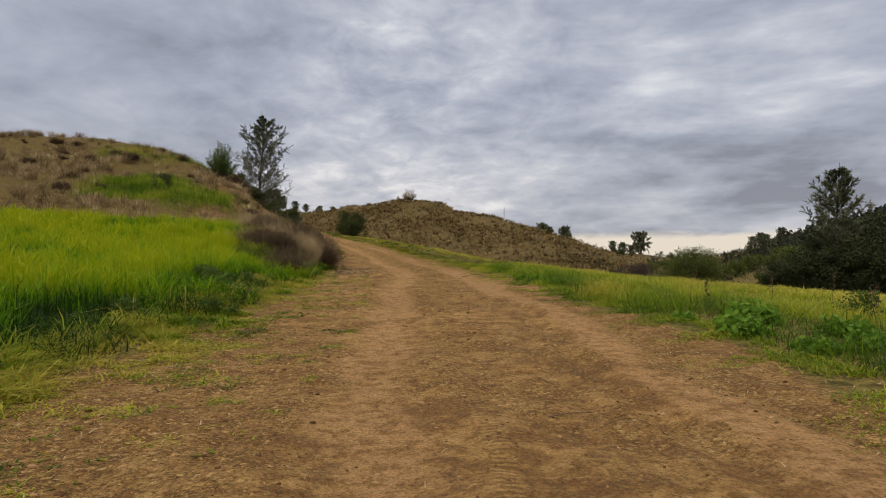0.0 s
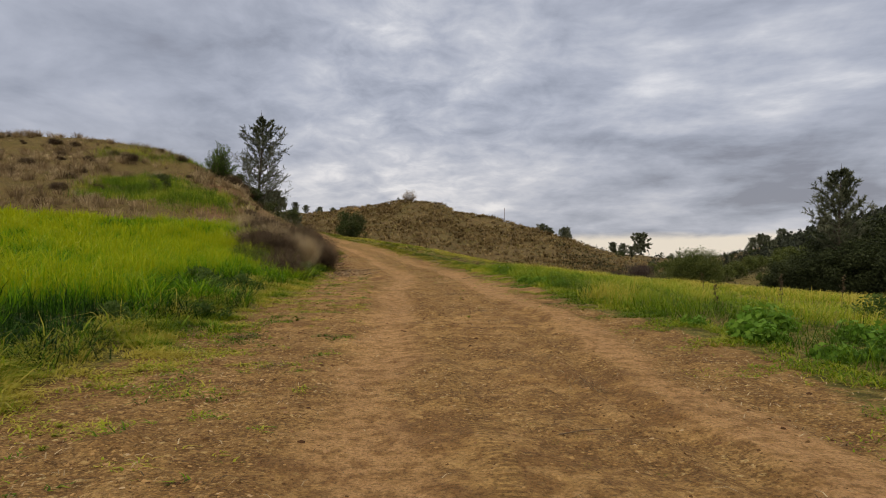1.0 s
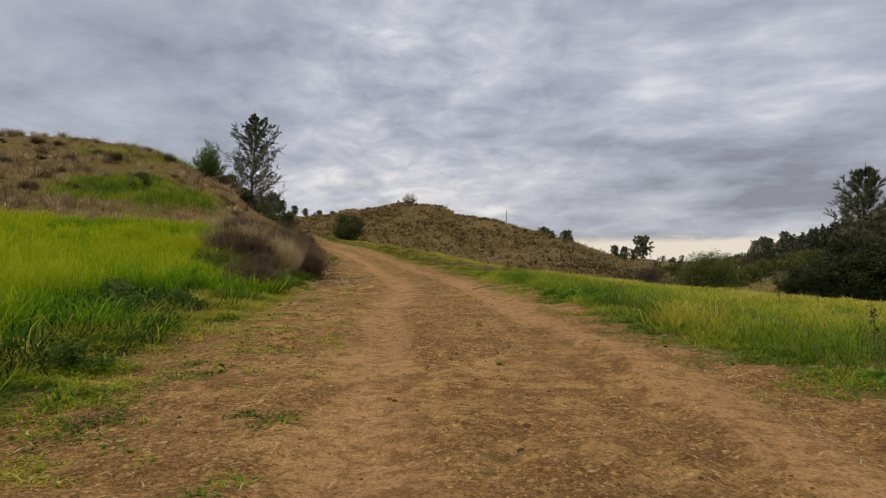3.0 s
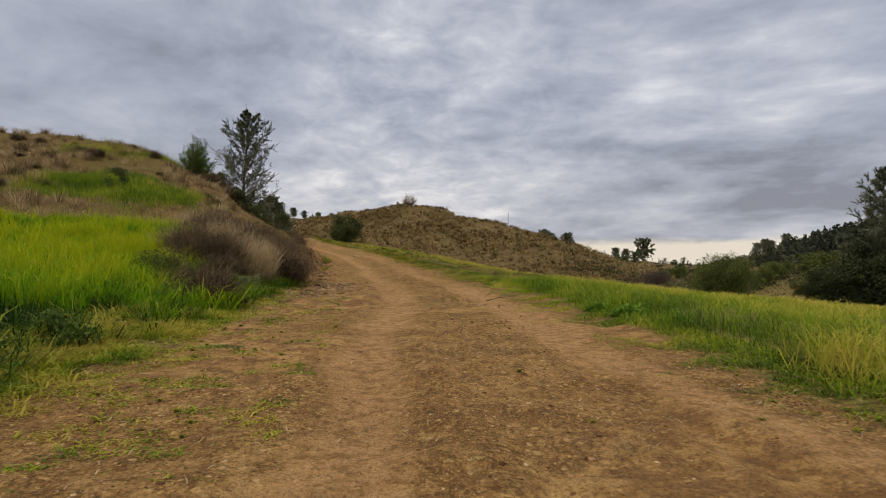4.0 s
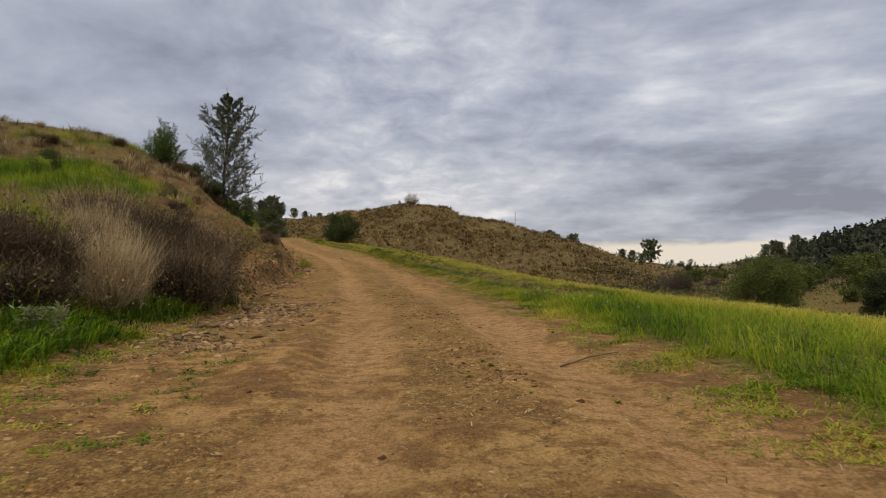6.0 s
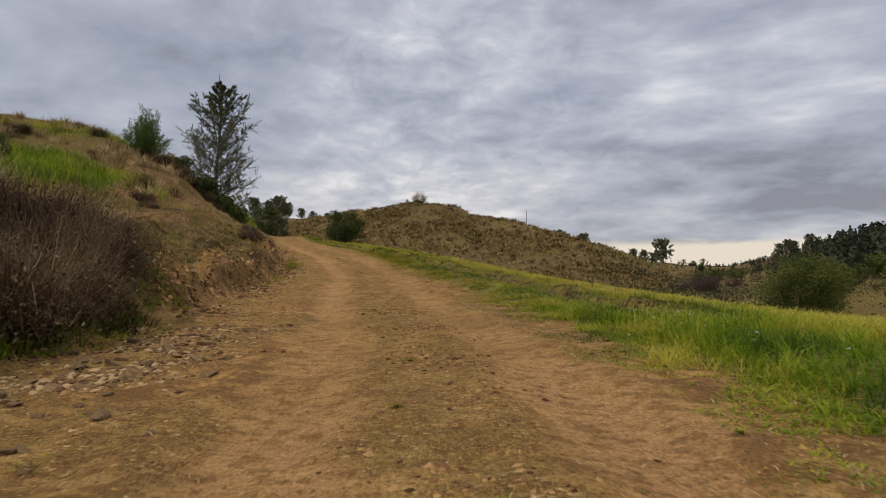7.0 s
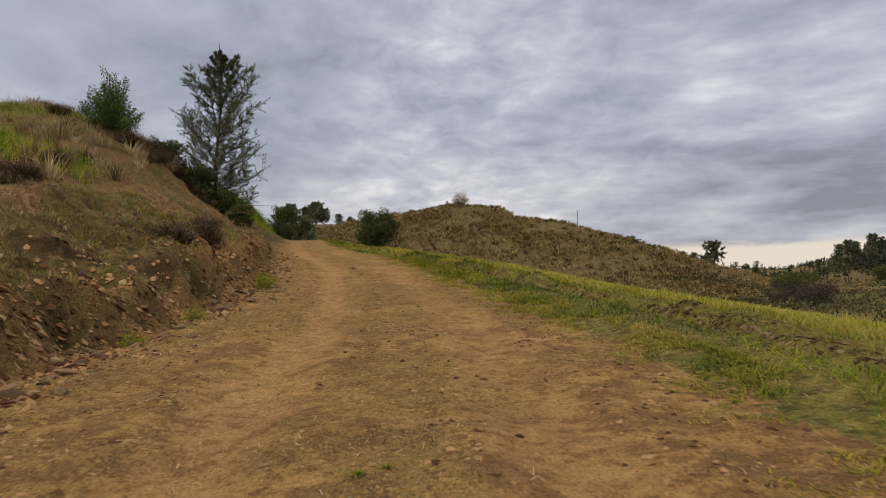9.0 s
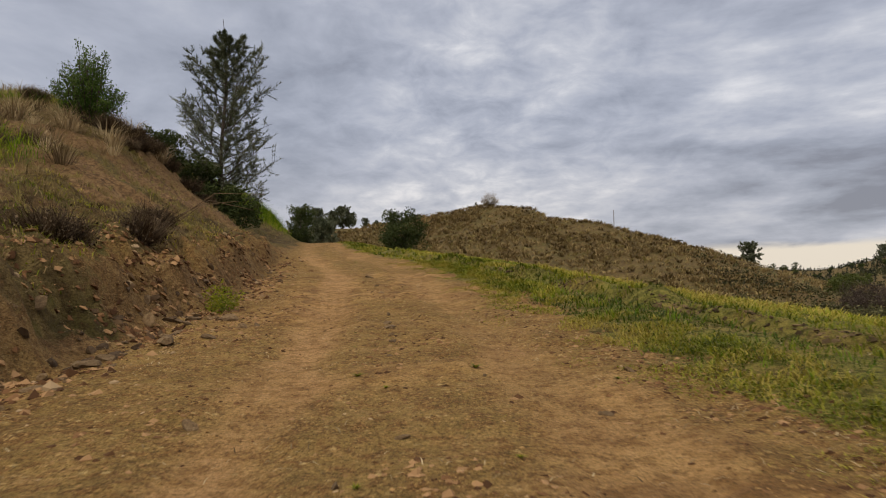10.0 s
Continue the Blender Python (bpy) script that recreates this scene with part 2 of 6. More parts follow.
def blade_material(name, *stops, through_light=0.35, rough=0.6):
    """Leaves and blades. The attribute tint runs through the stops, darker ones first, and carries painted shade too.
    """
    m, t, N, Lk = node_mat(name)
    pos = N("ShaderNodeNewGeometry").outputs["Position"]
    patch = noise_of(N, Lk, pos, 0.55, 3, 0.6)
    fac = math_of(N, Lk, "ADD", attr_of(N, "tint"), math_of(N, Lk, "MULTIPLY", math_of(N, Lk, "SUBTRACT", patch, 0.5), 0.9))
    color = ramp_of(N, Lk, fac, *stops)
    p, tr, mx, out = N("ShaderNodeBsdfPrincipled"), N("ShaderNodeBsdfTranslucent"), N("ShaderNodeMixShader"), N("ShaderNodeOutputMaterial")
    p.inputs["Roughness"].default_value, p.inputs["Specular IOR Level"].default_value = rough, 0.10
    Lk(color, p.inputs["Base Color"]), Lk(color, tr.inputs[0])
    mx.inputs[0].default_value = through_light
    Lk(p.outputs[0], mx.inputs[1]), Lk(tr.outputs[0], mx.inputs[2]), Lk(mx.outputs[0], out.inputs[0])
    return m


def plain_material(name, scale, *stops, rough=0.9, strength=0.6, distance=0.02, vary=0.35):
    m, t, N, Lk = node_mat(name)
    co = N("ShaderNodeTexCoord").outputs["Object"]
    a, b = noise_of(N, Lk, co, scale, 5, 0.65, 0.3), noise_of(N, Lk, co, scale * 6, 4, 0.6)
    color = ramp_of(N, Lk, a, *stops)
    rnd = N("ShaderNodeObjectInfo").outputs["Random"]
    color = mix_of(N, Lk, range_of(N, Lk, rnd, 0.0, 1.0, 0.0, vary), color, mix_of(N, Lk, 0.6, color, 0.02))
    color = mix_of(N, Lk, range_of(N, Lk, b, 0.35, 0.7, 0.0, 0.4), color, mix_of(N, Lk, 0.6, color, 0.0))
    surface(N, Lk, color, rough, b, strength, distance, 0.2)
    return m


M_GROUND = ground_material()
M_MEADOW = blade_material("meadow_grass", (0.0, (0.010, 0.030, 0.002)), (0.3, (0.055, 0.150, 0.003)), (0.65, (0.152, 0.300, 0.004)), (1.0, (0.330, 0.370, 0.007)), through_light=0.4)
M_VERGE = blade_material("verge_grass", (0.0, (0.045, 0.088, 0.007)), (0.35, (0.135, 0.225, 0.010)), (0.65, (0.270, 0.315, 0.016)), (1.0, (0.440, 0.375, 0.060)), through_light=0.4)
M_HILL_GREEN = blade_material("hill_green", (0.0, (0.045, 0.090, 0.007)), (0.35, (0.130, 0.215, 0.010)), (0.65, (0.260, 0.310, 0.020)), (1.0, (0.380, 0.330, 0.055)), through_light=0.4)
M_TURF = blade_material("olive_turf", (0.0, (0.045, 0.060, 0.009)), (0.35, (0.120, 0.145, 0.012)), (0.65, (0.230, 0.230, 0.017)), (1.0, (0.370, 0.290, 0.060)), through_light=0.3)
M_STRAW = blade_material("dry_grass", (0.0, (0.075, 0.050, 0.027)), (0.4, (0.200, 0.140, 0.072)), (0.7, (0.370, 0.275, 0.150)), (1.0, (0.500, 0.400, 0.235)), through_light=0.2, rough=0.8)
M_HILL_TUFT = blade_material("hill_tuft", (0.0, (0.050, 0.034, 0.015)), (0.35, (0.165, 0.114, 0.048)), (0.7, (0.330, 0.240, 0.110)), (1.0, (0.230, 0.195, 0.060)), through_light=0.15, rough=0.85)
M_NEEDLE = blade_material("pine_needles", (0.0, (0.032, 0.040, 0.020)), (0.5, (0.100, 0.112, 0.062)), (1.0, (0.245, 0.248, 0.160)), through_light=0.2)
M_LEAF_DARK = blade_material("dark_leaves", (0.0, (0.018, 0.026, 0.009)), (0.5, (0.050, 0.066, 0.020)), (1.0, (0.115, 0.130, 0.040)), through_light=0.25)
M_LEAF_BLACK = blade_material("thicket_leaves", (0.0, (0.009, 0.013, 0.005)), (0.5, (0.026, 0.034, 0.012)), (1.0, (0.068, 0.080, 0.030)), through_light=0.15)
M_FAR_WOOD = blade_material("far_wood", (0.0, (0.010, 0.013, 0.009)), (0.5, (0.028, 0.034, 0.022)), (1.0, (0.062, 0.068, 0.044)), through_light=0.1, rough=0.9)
M_LEAF_OLIVE = blade_material("olive_leaves", (0.0, (0.030, 0.040, 0.010)), (0.5, (0.078, 0.096, 0.022)), (1.0, (0.150, 0.165, 0.044)), through_light=0.3)
M_LEAF_DARKOLIVE = blade_material("dark_olive_leaves", (0.0, (0.020, 0.026, 0.008)), (0.5, (0.052, 0.064, 0.016)), (1.0, (0.120, 0.132, 0.034)), through_light=0.25)
M_LEAF_FRESH = blade_material("fresh_leaves", (0.0, (0.028, 0.050, 0.010)), (0.5, (0.070, 0.115, 0.022)), (1.0, (0.150, 0.200, 0.052)), through_light=0.35)
M_LEAF_LUSH = blade_material("lush_leaves", (0.0, (0.030, 0.070, 0.008)), (0.5, (0.085, 0.180, 0.014)), (1.0, (0.190, 0.310, 0.040)), through_light=0.35)
M_TWIG = blade_material("dry_twigs", (0.0, (0.020, 0.013, 0.008)), (0.5, (0.082, 0.056, 0.034)), (1.0, (0.230, 0.165, 0.100)), through_light=0.0, rough=0.9)
M_SCRUB = blade_material("far_scrub", (0.0, (0.028, 0.028, 0.014)), (0.5, (0.072, 0.070, 0.032)), (1.0, (0.170, 0.155, 0.070)), through_light=0.1, rough=0.9)
M_BROWN_LEAF = blade_material("brown_foliage", (0.0, (0.022, 0.016, 0.014)), (0.5, (0.060, 0.044, 0.036)), (1.0, (0.120, 0.090, 0.070)), through_light=0.1, rough=0.9)
M_BARK = plain_material("bark", 6, (0.3, (0.045, 0.034, 0.027)), (0.7, (0.130, 0.100, 0.078)))
M_STONE = plain_material("limestone", 7, (0.3, (0.130, 0.077, 0.036)), (0.5, (0.215, 0.135, 0.064)), (0.75, (0.330, 0.232, 0.124)), vary=0.6)
M_CLOD = plain_material("earth_clod", 9, (0.3, (0.075, 0.044, 0.022)), (0.7, (0.170, 0.104, 0.050)), vary=0.6)
M_DEADWOOD = plain_material("dead_wood", 10, (0.3, (0.110, 0.068, 0.035)), (0.7, (0.270, 0.185, 0.105)))


# ==== terrain shape ====
def lattice(ix, iy, seed):
    n = (ix.astype(np.int64) * 374761393 + iy.astype(np.int64) * 668265263 + seed * 974711) & 0x7FFFFFFF
    n = ((n ^ (n >> 13)) * 1274126177) & 0x7FFFFFFF
    return ((n ^ (n >> 16)) & 0xFFFF) / 65535.0


def vnoise(x, y, seed=0):
    """Smooth noise from -1 to 1 on a lattice of 1 m."""
    ix, iy = np.floor(x), np.floor(y)
    fx, fy = x - ix, y - iy
    fx, fy = fx * fx * (3 - 2 * fx), fy * fy * (3 - 2 * fy)
    a, b = lattice(ix, iy, seed), lattice(ix + 1, iy, seed)
    c, d = lattice(ix, iy + 1, seed), lattice(ix + 1, iy + 1, seed)
    return 2 * ((a + (b - a) * fx) * (1 - fy) + (c + (d - c) * fx) * fy) - 1


def fbm(x, y, size, octaves=3, seed=0):
    total, amp = 0, 1.0
    for k in range(octaves):
        total = total + amp * vnoise(x / size + 17.3 * k, y / size - 9.1 * k, seed + k)
        size, amp = size / 2.1, amp * 0.5
    return total


def smooth(a, b, v):
    v = np.clip((v - a) / (b - a), 0, 1)
    return v * v * (3 - 2 * v)


def curve(xs, ys, x):
    """Monotone cubic through the knots, level beyond them. ys may hold one array per knot."""
    xs, ys = np.asarray(xs, float), np.asarray(ys, float)
    x = np.clip(np.asarray(x, float), xs[0], xs[-1])
    step = np.diff(xs).reshape((-1,) + (1,) * (ys.ndim - 1))
    slope = np.diff(ys, axis=0) / step
    same = slope[1:] * slope[:-1] > 0
    inner = np.where(same, 2 * slope[1:] * slope[:-1] / np.where(same, slope[1:] + slope[:-1], 1), 0)
    tan = np.concatenate([slope[:1], inner, slope[-1:]])
    k = np.clip(np.searchsorted(xs, x, side="right") - 1, 0, len(xs) - 2)
    h = xs[k + 1] - xs[k]
    u = (x - xs[k]) / h
    pick = (lambda v, j: v[j]) if ys.ndim == 1 else (lambda v, j: np.take_along_axis(v, j[None], 0)[0])
    return (pick(ys, k) * (1 + 2 * u) * (1 - u) ** 2 + pick(ys, k + 1) * u * u * (3 - 2 * u)
            + h * u * (1 - u) * (pick(tan, k) * (1 - u) - pick(tan, k + 1) * u))


# the track: its edges and its rise, by the way ahead
ALONG = [-30, 0, 8, 13, 17, 21, 27, 31, 36, 42, 46, 54, 62, 72, 84, 100]
EDGE_L = [-2.6, -2.6, -2.65, -2.95, -3.4, -3.85, -4.3, -4.9, -5.7, -6.6, -7.4, -9.6, -12.0, -15.0, -18.6, -25.0]
EDGE_R = [2.9, 2.9, 2.75, 2.15, 1.85, 1.6, 1.3, 0.5, -0.25, -1.4, -2.4, -4.5, -8.2, -12.0, -16.2, -22.5]
RISE_Y = [-60, -30, 0, 5, 10, 15, 20, 30, 35, 40, 45, 50, 55, 62, 70, 82, 96, 130, 200]
RISE_Z = [-1.2, -0.8, -0.03, 0.04, 0.23, 0.41, 0.53, 0.77, 0.90, 1.13, 1.44, 1.8, 2.24, 2.9, 3.6, 4.7, 5.0, 4.2, 3.5]

# height over the track by the distance from its edge (columns), along the way (rows)
LEFT_D = [0, 1, 2.5, 5, 8, 13, 20, 30, 50]
LEFT_Y = [0, 14, 22, 30, 38, 47, 56, 66, 76, 90, 140]
LEFT_H = [
    [0, 0.05, 0.15, 0.30, 0.50, 0.8, 1.2, 2.0, 4.0],
    [0, 0.08, 0.22, 0.40, 0.65, 1.0, 1.5, 2.4, 4.5],
    [0, 0.20, 0.55, 0.80, 1.0, 1.4, 1.9, 2.7, 4.8],
    [0, 0.40, 1.30, 1.70, 1.85, 2.1, 2.6, 3.4, 5.5],
    [0, 0.42, 1.30, 2.0, 2.4, 2.9, 3.5, 4.4, 7.0],
    [0, 0.50, 1.60, 2.6, 3.4, 4.3, 5.1, 6.0, 8.0],
    [0, 0.50, 1.50, 3.0, 4.4, 5.5, 6.1, 6.8, 9.0],
    [0, 0.35, 1.10, 3.0, 6.1, 7.6, 8.2, 8.7, 11.0],
    [0, 0.20, 0.60, 1.7, 4.2, 8.2, 10.2, 11.2, 12.0],
    [0, 0.70, 2.20, 4.2, 5.6, 7.6, 9.8, 11.8, 12.0],
    [0, 0.10, 0.30, 0.8, 1.4, 2.4, 3.6, 5.0, 7.0],
]
RIGHT_D = [0, 0.8, 2, 4, 7, 11, 16, 25, 45, 90]
RIGHT_Y = [0, 20, 32, 42, 55, 80, 100, 180]
RIGHT_H = [
    [0, 0.02, 0.02, -0.10, -0.30, -0.55, -0.85, -1.5, -3.0, -2.5],
    [0, 0.04, 0.04, -0.12, -0.35, -0.65, -1.05, -2.0, -3.6, -3.0],
    [0, 0.08, 0.06, -0.14, -0.50, -0.90, -1.5, -2.6, -4.2, -3.5],
    [0, 0.08, 0.04, -0.22, -0.65, -1.2, -2.0, -3.3, -4.8, -4.2],
    [0, 0.05, -0.05, -0.35, -0.95, -1.6, -2.6, -4.0, -5.6, -5.0],
    [0, -0.05, -0.30, -0.70, -1.1, -1.6, -2.5, -4.3, -6.4, -6.0],
    [0, 0.00, -0.05, -0.15, -0.25, -0.8, -2.0, -4.2, -6.8, -7.0],
    [0, 0.00, -0.10, -0.50, -1.2, -2.0, -3.0, -4.6, -6.0, -6.5],
]
# ridge lines: x, y of the crest and its height; then half widths before and behind
MID_X = [-150, -90, -60, -40, -25, -10, 0, 4, 12, 23, 40, 58, 80]
MID_Y = [230, 205, 200, 192, 187, 184, 182, 180, 176, 170, 168, 180, 190]
MID_Z = [11, 13.0, 13.8, 14.8, 16.2, 17.7, 16.7, 14.6, 13.2, 9.5, 4.0, 0.3, -3]
FAR_X = [-400, -105, 0, 90, 155, 230, 400]
FAR_Y = [420, 400, 430, 485, 515, 560, 600]
FAR_Z = [26, 33, 26, 16, 7, 2, 0]


def edge_l(y):
    return curve(ALONG, EDGE_L, y)


def edge_r(y):
    return curve(ALONG, EDGE_R, y)


def rut_mid(y):
    """The line midway between the two wheel tracks."""
    return curve([-30, 3.3, 6, 10, 12.5, 14, 17.4, 20, 25, 28.6, 32, 39.6, 45.4, 55, 62, 84], [0.75, 0.75, 0.53, 0.46, 0.28, 0.10, -0.04, -0.28, -0.75, -1.37, -1.96, -3.15, -4.4, -7.1, -10.1, -17.4], y)


def rut_half(y):
    return curve([3.3, 6, 10, 12.5, 17.4, 25, 28.6, 60], [1.11, 1.17, 1.24, 1.12, 1.0, 0.92, 0.98, 1.0], y)


def shape(x, y):
    """The lie of the land without its small relief."""
    x, y = np.asarray(x, float), np.asarray(y, float)
    g = curve(RISE_Y, RISE_Z, y)
    dl, dr = edge_l(y) - x, x - edge_r(y)
    left = curve(LEFT_Y, np.stack([curve(LEFT_D, row, np.maximum(dl, 0)) for row in LEFT_H]), y)
    right = curve(RIGHT_Y, np.stack([curve(RIGHT_D, row, np.maximum(dr, 0)) for row in RIGHT_H]), y)
    z = g + left + right
    crest, line = curve(MID_X, MID_Z, x), curve(MID_X, MID_Y, x)
    off = y - line
    hill = crest - np.where(off < 0, np.where(off > -30, 0.24, 0.24) * np.maximum(-off - 2, 0), 0.2 * np.maximum(off - 2, 0))
    z = np.where(y > 90, z + np.logaddexp(0, (np.maximum(hill, -30) - z) * 1.4) / 1.4 * smooth(90, 125, y), z)
    crest, line = curve(FAR_X, FAR_Z, x), curve(FAR_X, FAR_Y, x)
    hill = crest - 0.16 * np.abs(y - line)
    z = z + np.logaddexp(0, np.clip((hill - z) * 0.5, -40, 60)) / 0.5 * smooth(220, 300, y)
    # the wooded hillside across the valley and the low country beyond
    z = z + 6 * np.exp(-(((x - 75) / 30) ** 2) - ((y - 75) / 45) ** 2) * smooth(20, 60, x)
    away = smooth(420, 900, np.hypot(x, y))
    bearing = x / np.maximum(y, 1.0)
    wood = curve([0.40, 0.50, 0.60, 0.70, 0.95, 1.35, 2.5], [0, 13, 23, 38, 56, 62, 0], bearing)
    return z * (1 - away) + away * (1.5 + 5 * fbm(x, y, 330.0, 3, 40)) + wood * smooth(110, 560, y) ** 1.15 * smooth(1300, 620, y)


def worn_tracks(x, y):
    """How smoothly the wheels have worn the earth: two bands, the valley-side one a narrow crest at first."""
    m, half = rut_mid(y) + 0.10 * fbm(x * 0 + 3.1, y, 5.0, 2, 5), rut_half(y)
    wob = 0.16 * fbm(x, y, 1.0, 3, 36)
    wide_r = 0.24 + 0.12 * smooth(11, 18, y)
    left = smooth(0.50, 0.14, np.abs(x - m + half) + wob)
    right = smooth(wide_r + 0.16, wide_r - 0.10, np.abs(x - m - half) + wob)
    right = right * (1 - 0.55 * smooth(24, 34, y))
    return np.clip(np.maximum(left, right) * (0.88 + 0.3 * fbm(x, y, 2.4, 3, 34)), 0, 1)


def bare_face(x, y):
    """Where the cut bank shows its raw earth."""
    dl = edge_l(y) - x
    return np.clip(smooth(1.5, 2.6, dl + 0.6 * fbm(x, y, 2.0, 2, 47)) * smooth(11.5, 8.0, dl) * smooth(29, 34, y) * smooth(75, 64, y) * (0.66 + 1.0 * fbm(x, y, 2.2, 3, 32)), 0, 1)


def lip_line(y):
    """How far from the track's edge the crumbling lip on the valley side runs."""
    return curve([28, 32, 35, 38, 43, 47, 54], [1.42, 1.34, 1.52, 1.46, 1.48, 1.35, 0.8], y)


def relief(x, y):
    """Ruts, clods and hummocks."""
    dl, dr = edge_l(y) - x, x - edge_r(y)
    road = smooth(0.5, -0.5, dl) * smooth(0.5, -0.5, dr)
    near = smooth(110, 50, y)
    m, half = rut_mid(y) + 0.10 * fbm(x * 0 + 3.1, y, 5.0, 2, 5), rut_half(y)
    early = smooth(15, 10, y)
    ruts = 0
    for off, wide, deep in ((-half, 0.34, 0.045), (half, 0.34, 0.055 * (1 - early)), (half * 0 - 0.35, 0.14, 0.015), (half - 0.46, 0.13, 0.048 * early), (half - 0.80, 0.10, 0.02 * early), (half + 0.42, 0.15, 0.04 * early), (half + 0.72, 0.2, 0.025)):
        ruts = ruts - deep * np.exp(-(((x - m - off) / wide) ** 2)) + 0.4 * deep * np.exp(-(((np.abs(x - m - off) - 1.7 * wide) / (0.5 * wide)) ** 2))
    ruts = ruts + early * 0.022 * np.exp(-(((x - m - half + 0.08) / 0.15) ** 2))
    rugged = 1 - 0.75 * worn_tracks(x, y)
    rough = 0.018 * fbm(x, y, 0.9, 2, 11) + 0.014 * fbm(x, y, 0.45, 1, 12) * rugged + 0.036 * rugged * (np.abs(fbm(x, y, 0.36, 1, 41)) - 0.35)
    z = road * near * (ruts * (0.8 + 0.4 * fbm(x, y, 2.5, 2, 13)) + rough)
    # the washed-out gully and broken foot of the cut bank
    bank = np.exp(-(((dl - 0.30) / 0.34) ** 2)) * smooth(25, 29, y) * smooth(66, 56, y)
    z = z - 0.20 * bank * (1 + 0.6 * fbm(x, y, 1.1, 2, 14))
    cut = smooth(0.2, 0.6, dl) * smooth(5, 2, dl) * smooth(22, 30, y) * smooth(75, 60, y)
    z = z + cut * (0.16 * (1 - 2 * np.abs(fbm(x, y, 1.1, 3, 15))) + 0.14 * fbm(x, y, 2.6, 2, 16))
    z = z + smooth(-0.5, 0.3, dl) * smooth(7, 3, dl) * smooth(24, 30, y) * smooth(75, 60, y) * (0.075 * fbm(x, y, 0.62, 2, 26) - 0.10 * np.maximum(fbm(x, y, 0.9, 2, 27) - 0.25, 0))
    z = z + np.exp(-(((dl - 0.1) / 0.6) ** 2)) * smooth(23, 28, y) * smooth(70, 58, y) * (0.07 * np.abs(fbm(x, y, 0.55, 2, 28)) - 0.05 * np.abs(fbm(x, y, 0.4, 2, 29)))
    face = smooth(27, 31, y) * smooth(68, 58, y) * (0.24 + 0.16 * fbm(x * 0 + 5.3, y, 2.4, 2, 23))
    nib = dl + 0.35 * fbm(x, y, 1.3, 2, 24)
    z = z + face * (smooth(0.50, 0.74, nib) - smooth(0.9, 2.6, nib))
    # worn gullies and ledges of the raw face
    raw = smooth(1.2, 2.6, dl) * smooth(12, 8, dl) * smooth(27, 33, y) * smooth(76, 66, y)
    z = z - raw * 0.42 * np.maximum(0.45 - np.abs(fbm(x * 0.45, y, 1.5, 3, 48)), 0) + raw * 0.10 * fbm(x, y, 0.7, 2, 49)
    crumbling = smooth(0.1, 0.5, dl) * smooth(3.4, 1.6, dl) * smooth(27, 30, y) * smooth(70, 60, y)
    z = z + crumbling * (0.20 * (0.4 - np.abs(fbm(x, y, 0.55, 2, 94))) + 0.09 * np.abs(fbm(x, y, 0.27, 1, 95)))
    ledge = dl + 0.7 * fbm(x, y, 2.2, 2, 50)
    z = z + raw * 0.30 * (smooth(3.0, 3.3, ledge) - smooth(3.4, 6.0, ledge)) * np.clip(0.5 + fbm(x * 0 + 2.0, y, 3.0, 2, 89), 0, 1)
    # crumbling lip beside the track
    brink = dr - lip_line(y) - 0.15 * fbm(x * 0, y, 2.2, 2, 88) - 0.10 * fbm(x, y, 0.6, 2, 19)
    lip = (smooth(-0.16, 0.05, brink) - smooth(0.08, 1.3, brink)) * smooth(25, 31, y) * smooth(75, 60, y)
    z = z + lip * (0.14 + 0.12 * fbm(x, y, 0.7, 2, 17)) - 0.05 * np.exp(-(((brink + 0.22) / 0.12) ** 2)) * smooth(25, 31, y) * smooth(75, 60, y)
    away = smooth(0.5, 4, np.maximum(dl, dr))
    hill = smooth(26, 45, y) * smooth(3, 9, dl)
    z = z + away * (0.05 * fbm(x, y, 1.7, 3, 18)) + hill * 0.30 * fbm(x, y, 4.5, 3, 20)
    z = z + smooth(100, 150, y) * (0.5 * fbm(x, y, 9.0, 3, 21)) * smooth(500, 350, y)
    return z + smooth(150, 400, np.hypot(x, y)) * 1.6 * fbm(x, y, 60.0, 3, 22)


def height(x, y):
    return shape(x, y) + relief(np.asarray(x, float), np.asarray(y, float))


# ==== building helpers ====
rng = np.random.default_rng(7)


def mesh_of(name, verts, faces, material, tint=None, smooth_faces=False):
    """A mesh from arrays of places and of triangles or quads."""
    me = bpy.data.meshes.new(name)
    verts, faces = np.asarray(verts, np.float32), np.asarray(faces, np.int32)
    k = faces.shape[1]
    me.vertices.add(len(verts))
    me.vertices.foreach_set("co", verts.ravel())
    me.loops.add(faces.size)
    me.loops.foreach_set("vertex_index", faces.ravel())
    me.polygons.add(len(faces))
    me.polygons.foreach_set("loop_start", np.arange(0, faces.size, k, dtype=np.int32))
    me.polygons.foreach_set("use_smooth", np.full(len(faces), smooth_faces))
    if tint is not None:
        me.attributes.new("tint", "FLOAT", "POINT").data.foreach_set("value", np.asarray(tint, np.float32))
    me.materials.append(material)
    me.update(calc_edges=True)
    return me


def part(name, mesh, parent, label=""):
    ob = new(name, mesh)
    ob.parent = parent
    return tagged(ob, label)


def thing(name, m, label, category, group=""):
    ob = new(name)
    ob.matrix_world = m
    ob.empty_display_size = 0.3
    return tagged(ob, label, category, group)


def stuff(name, mesh, label, category):
    return tagged(new(name, mesh), label, category, kind="stuff")


def merged(pieces):
    """Joins (verts, faces, tint) pieces."""
    vs, fs, ts, n = [], [], [], 0
    for v, f, t in pieces:
        vs.append(v), fs.append(np.asarray(f) + n), ts.append(t)
        n += len(v)
    return np.concatenate(vs), np.concatenate(fs), np.concatenate(ts)


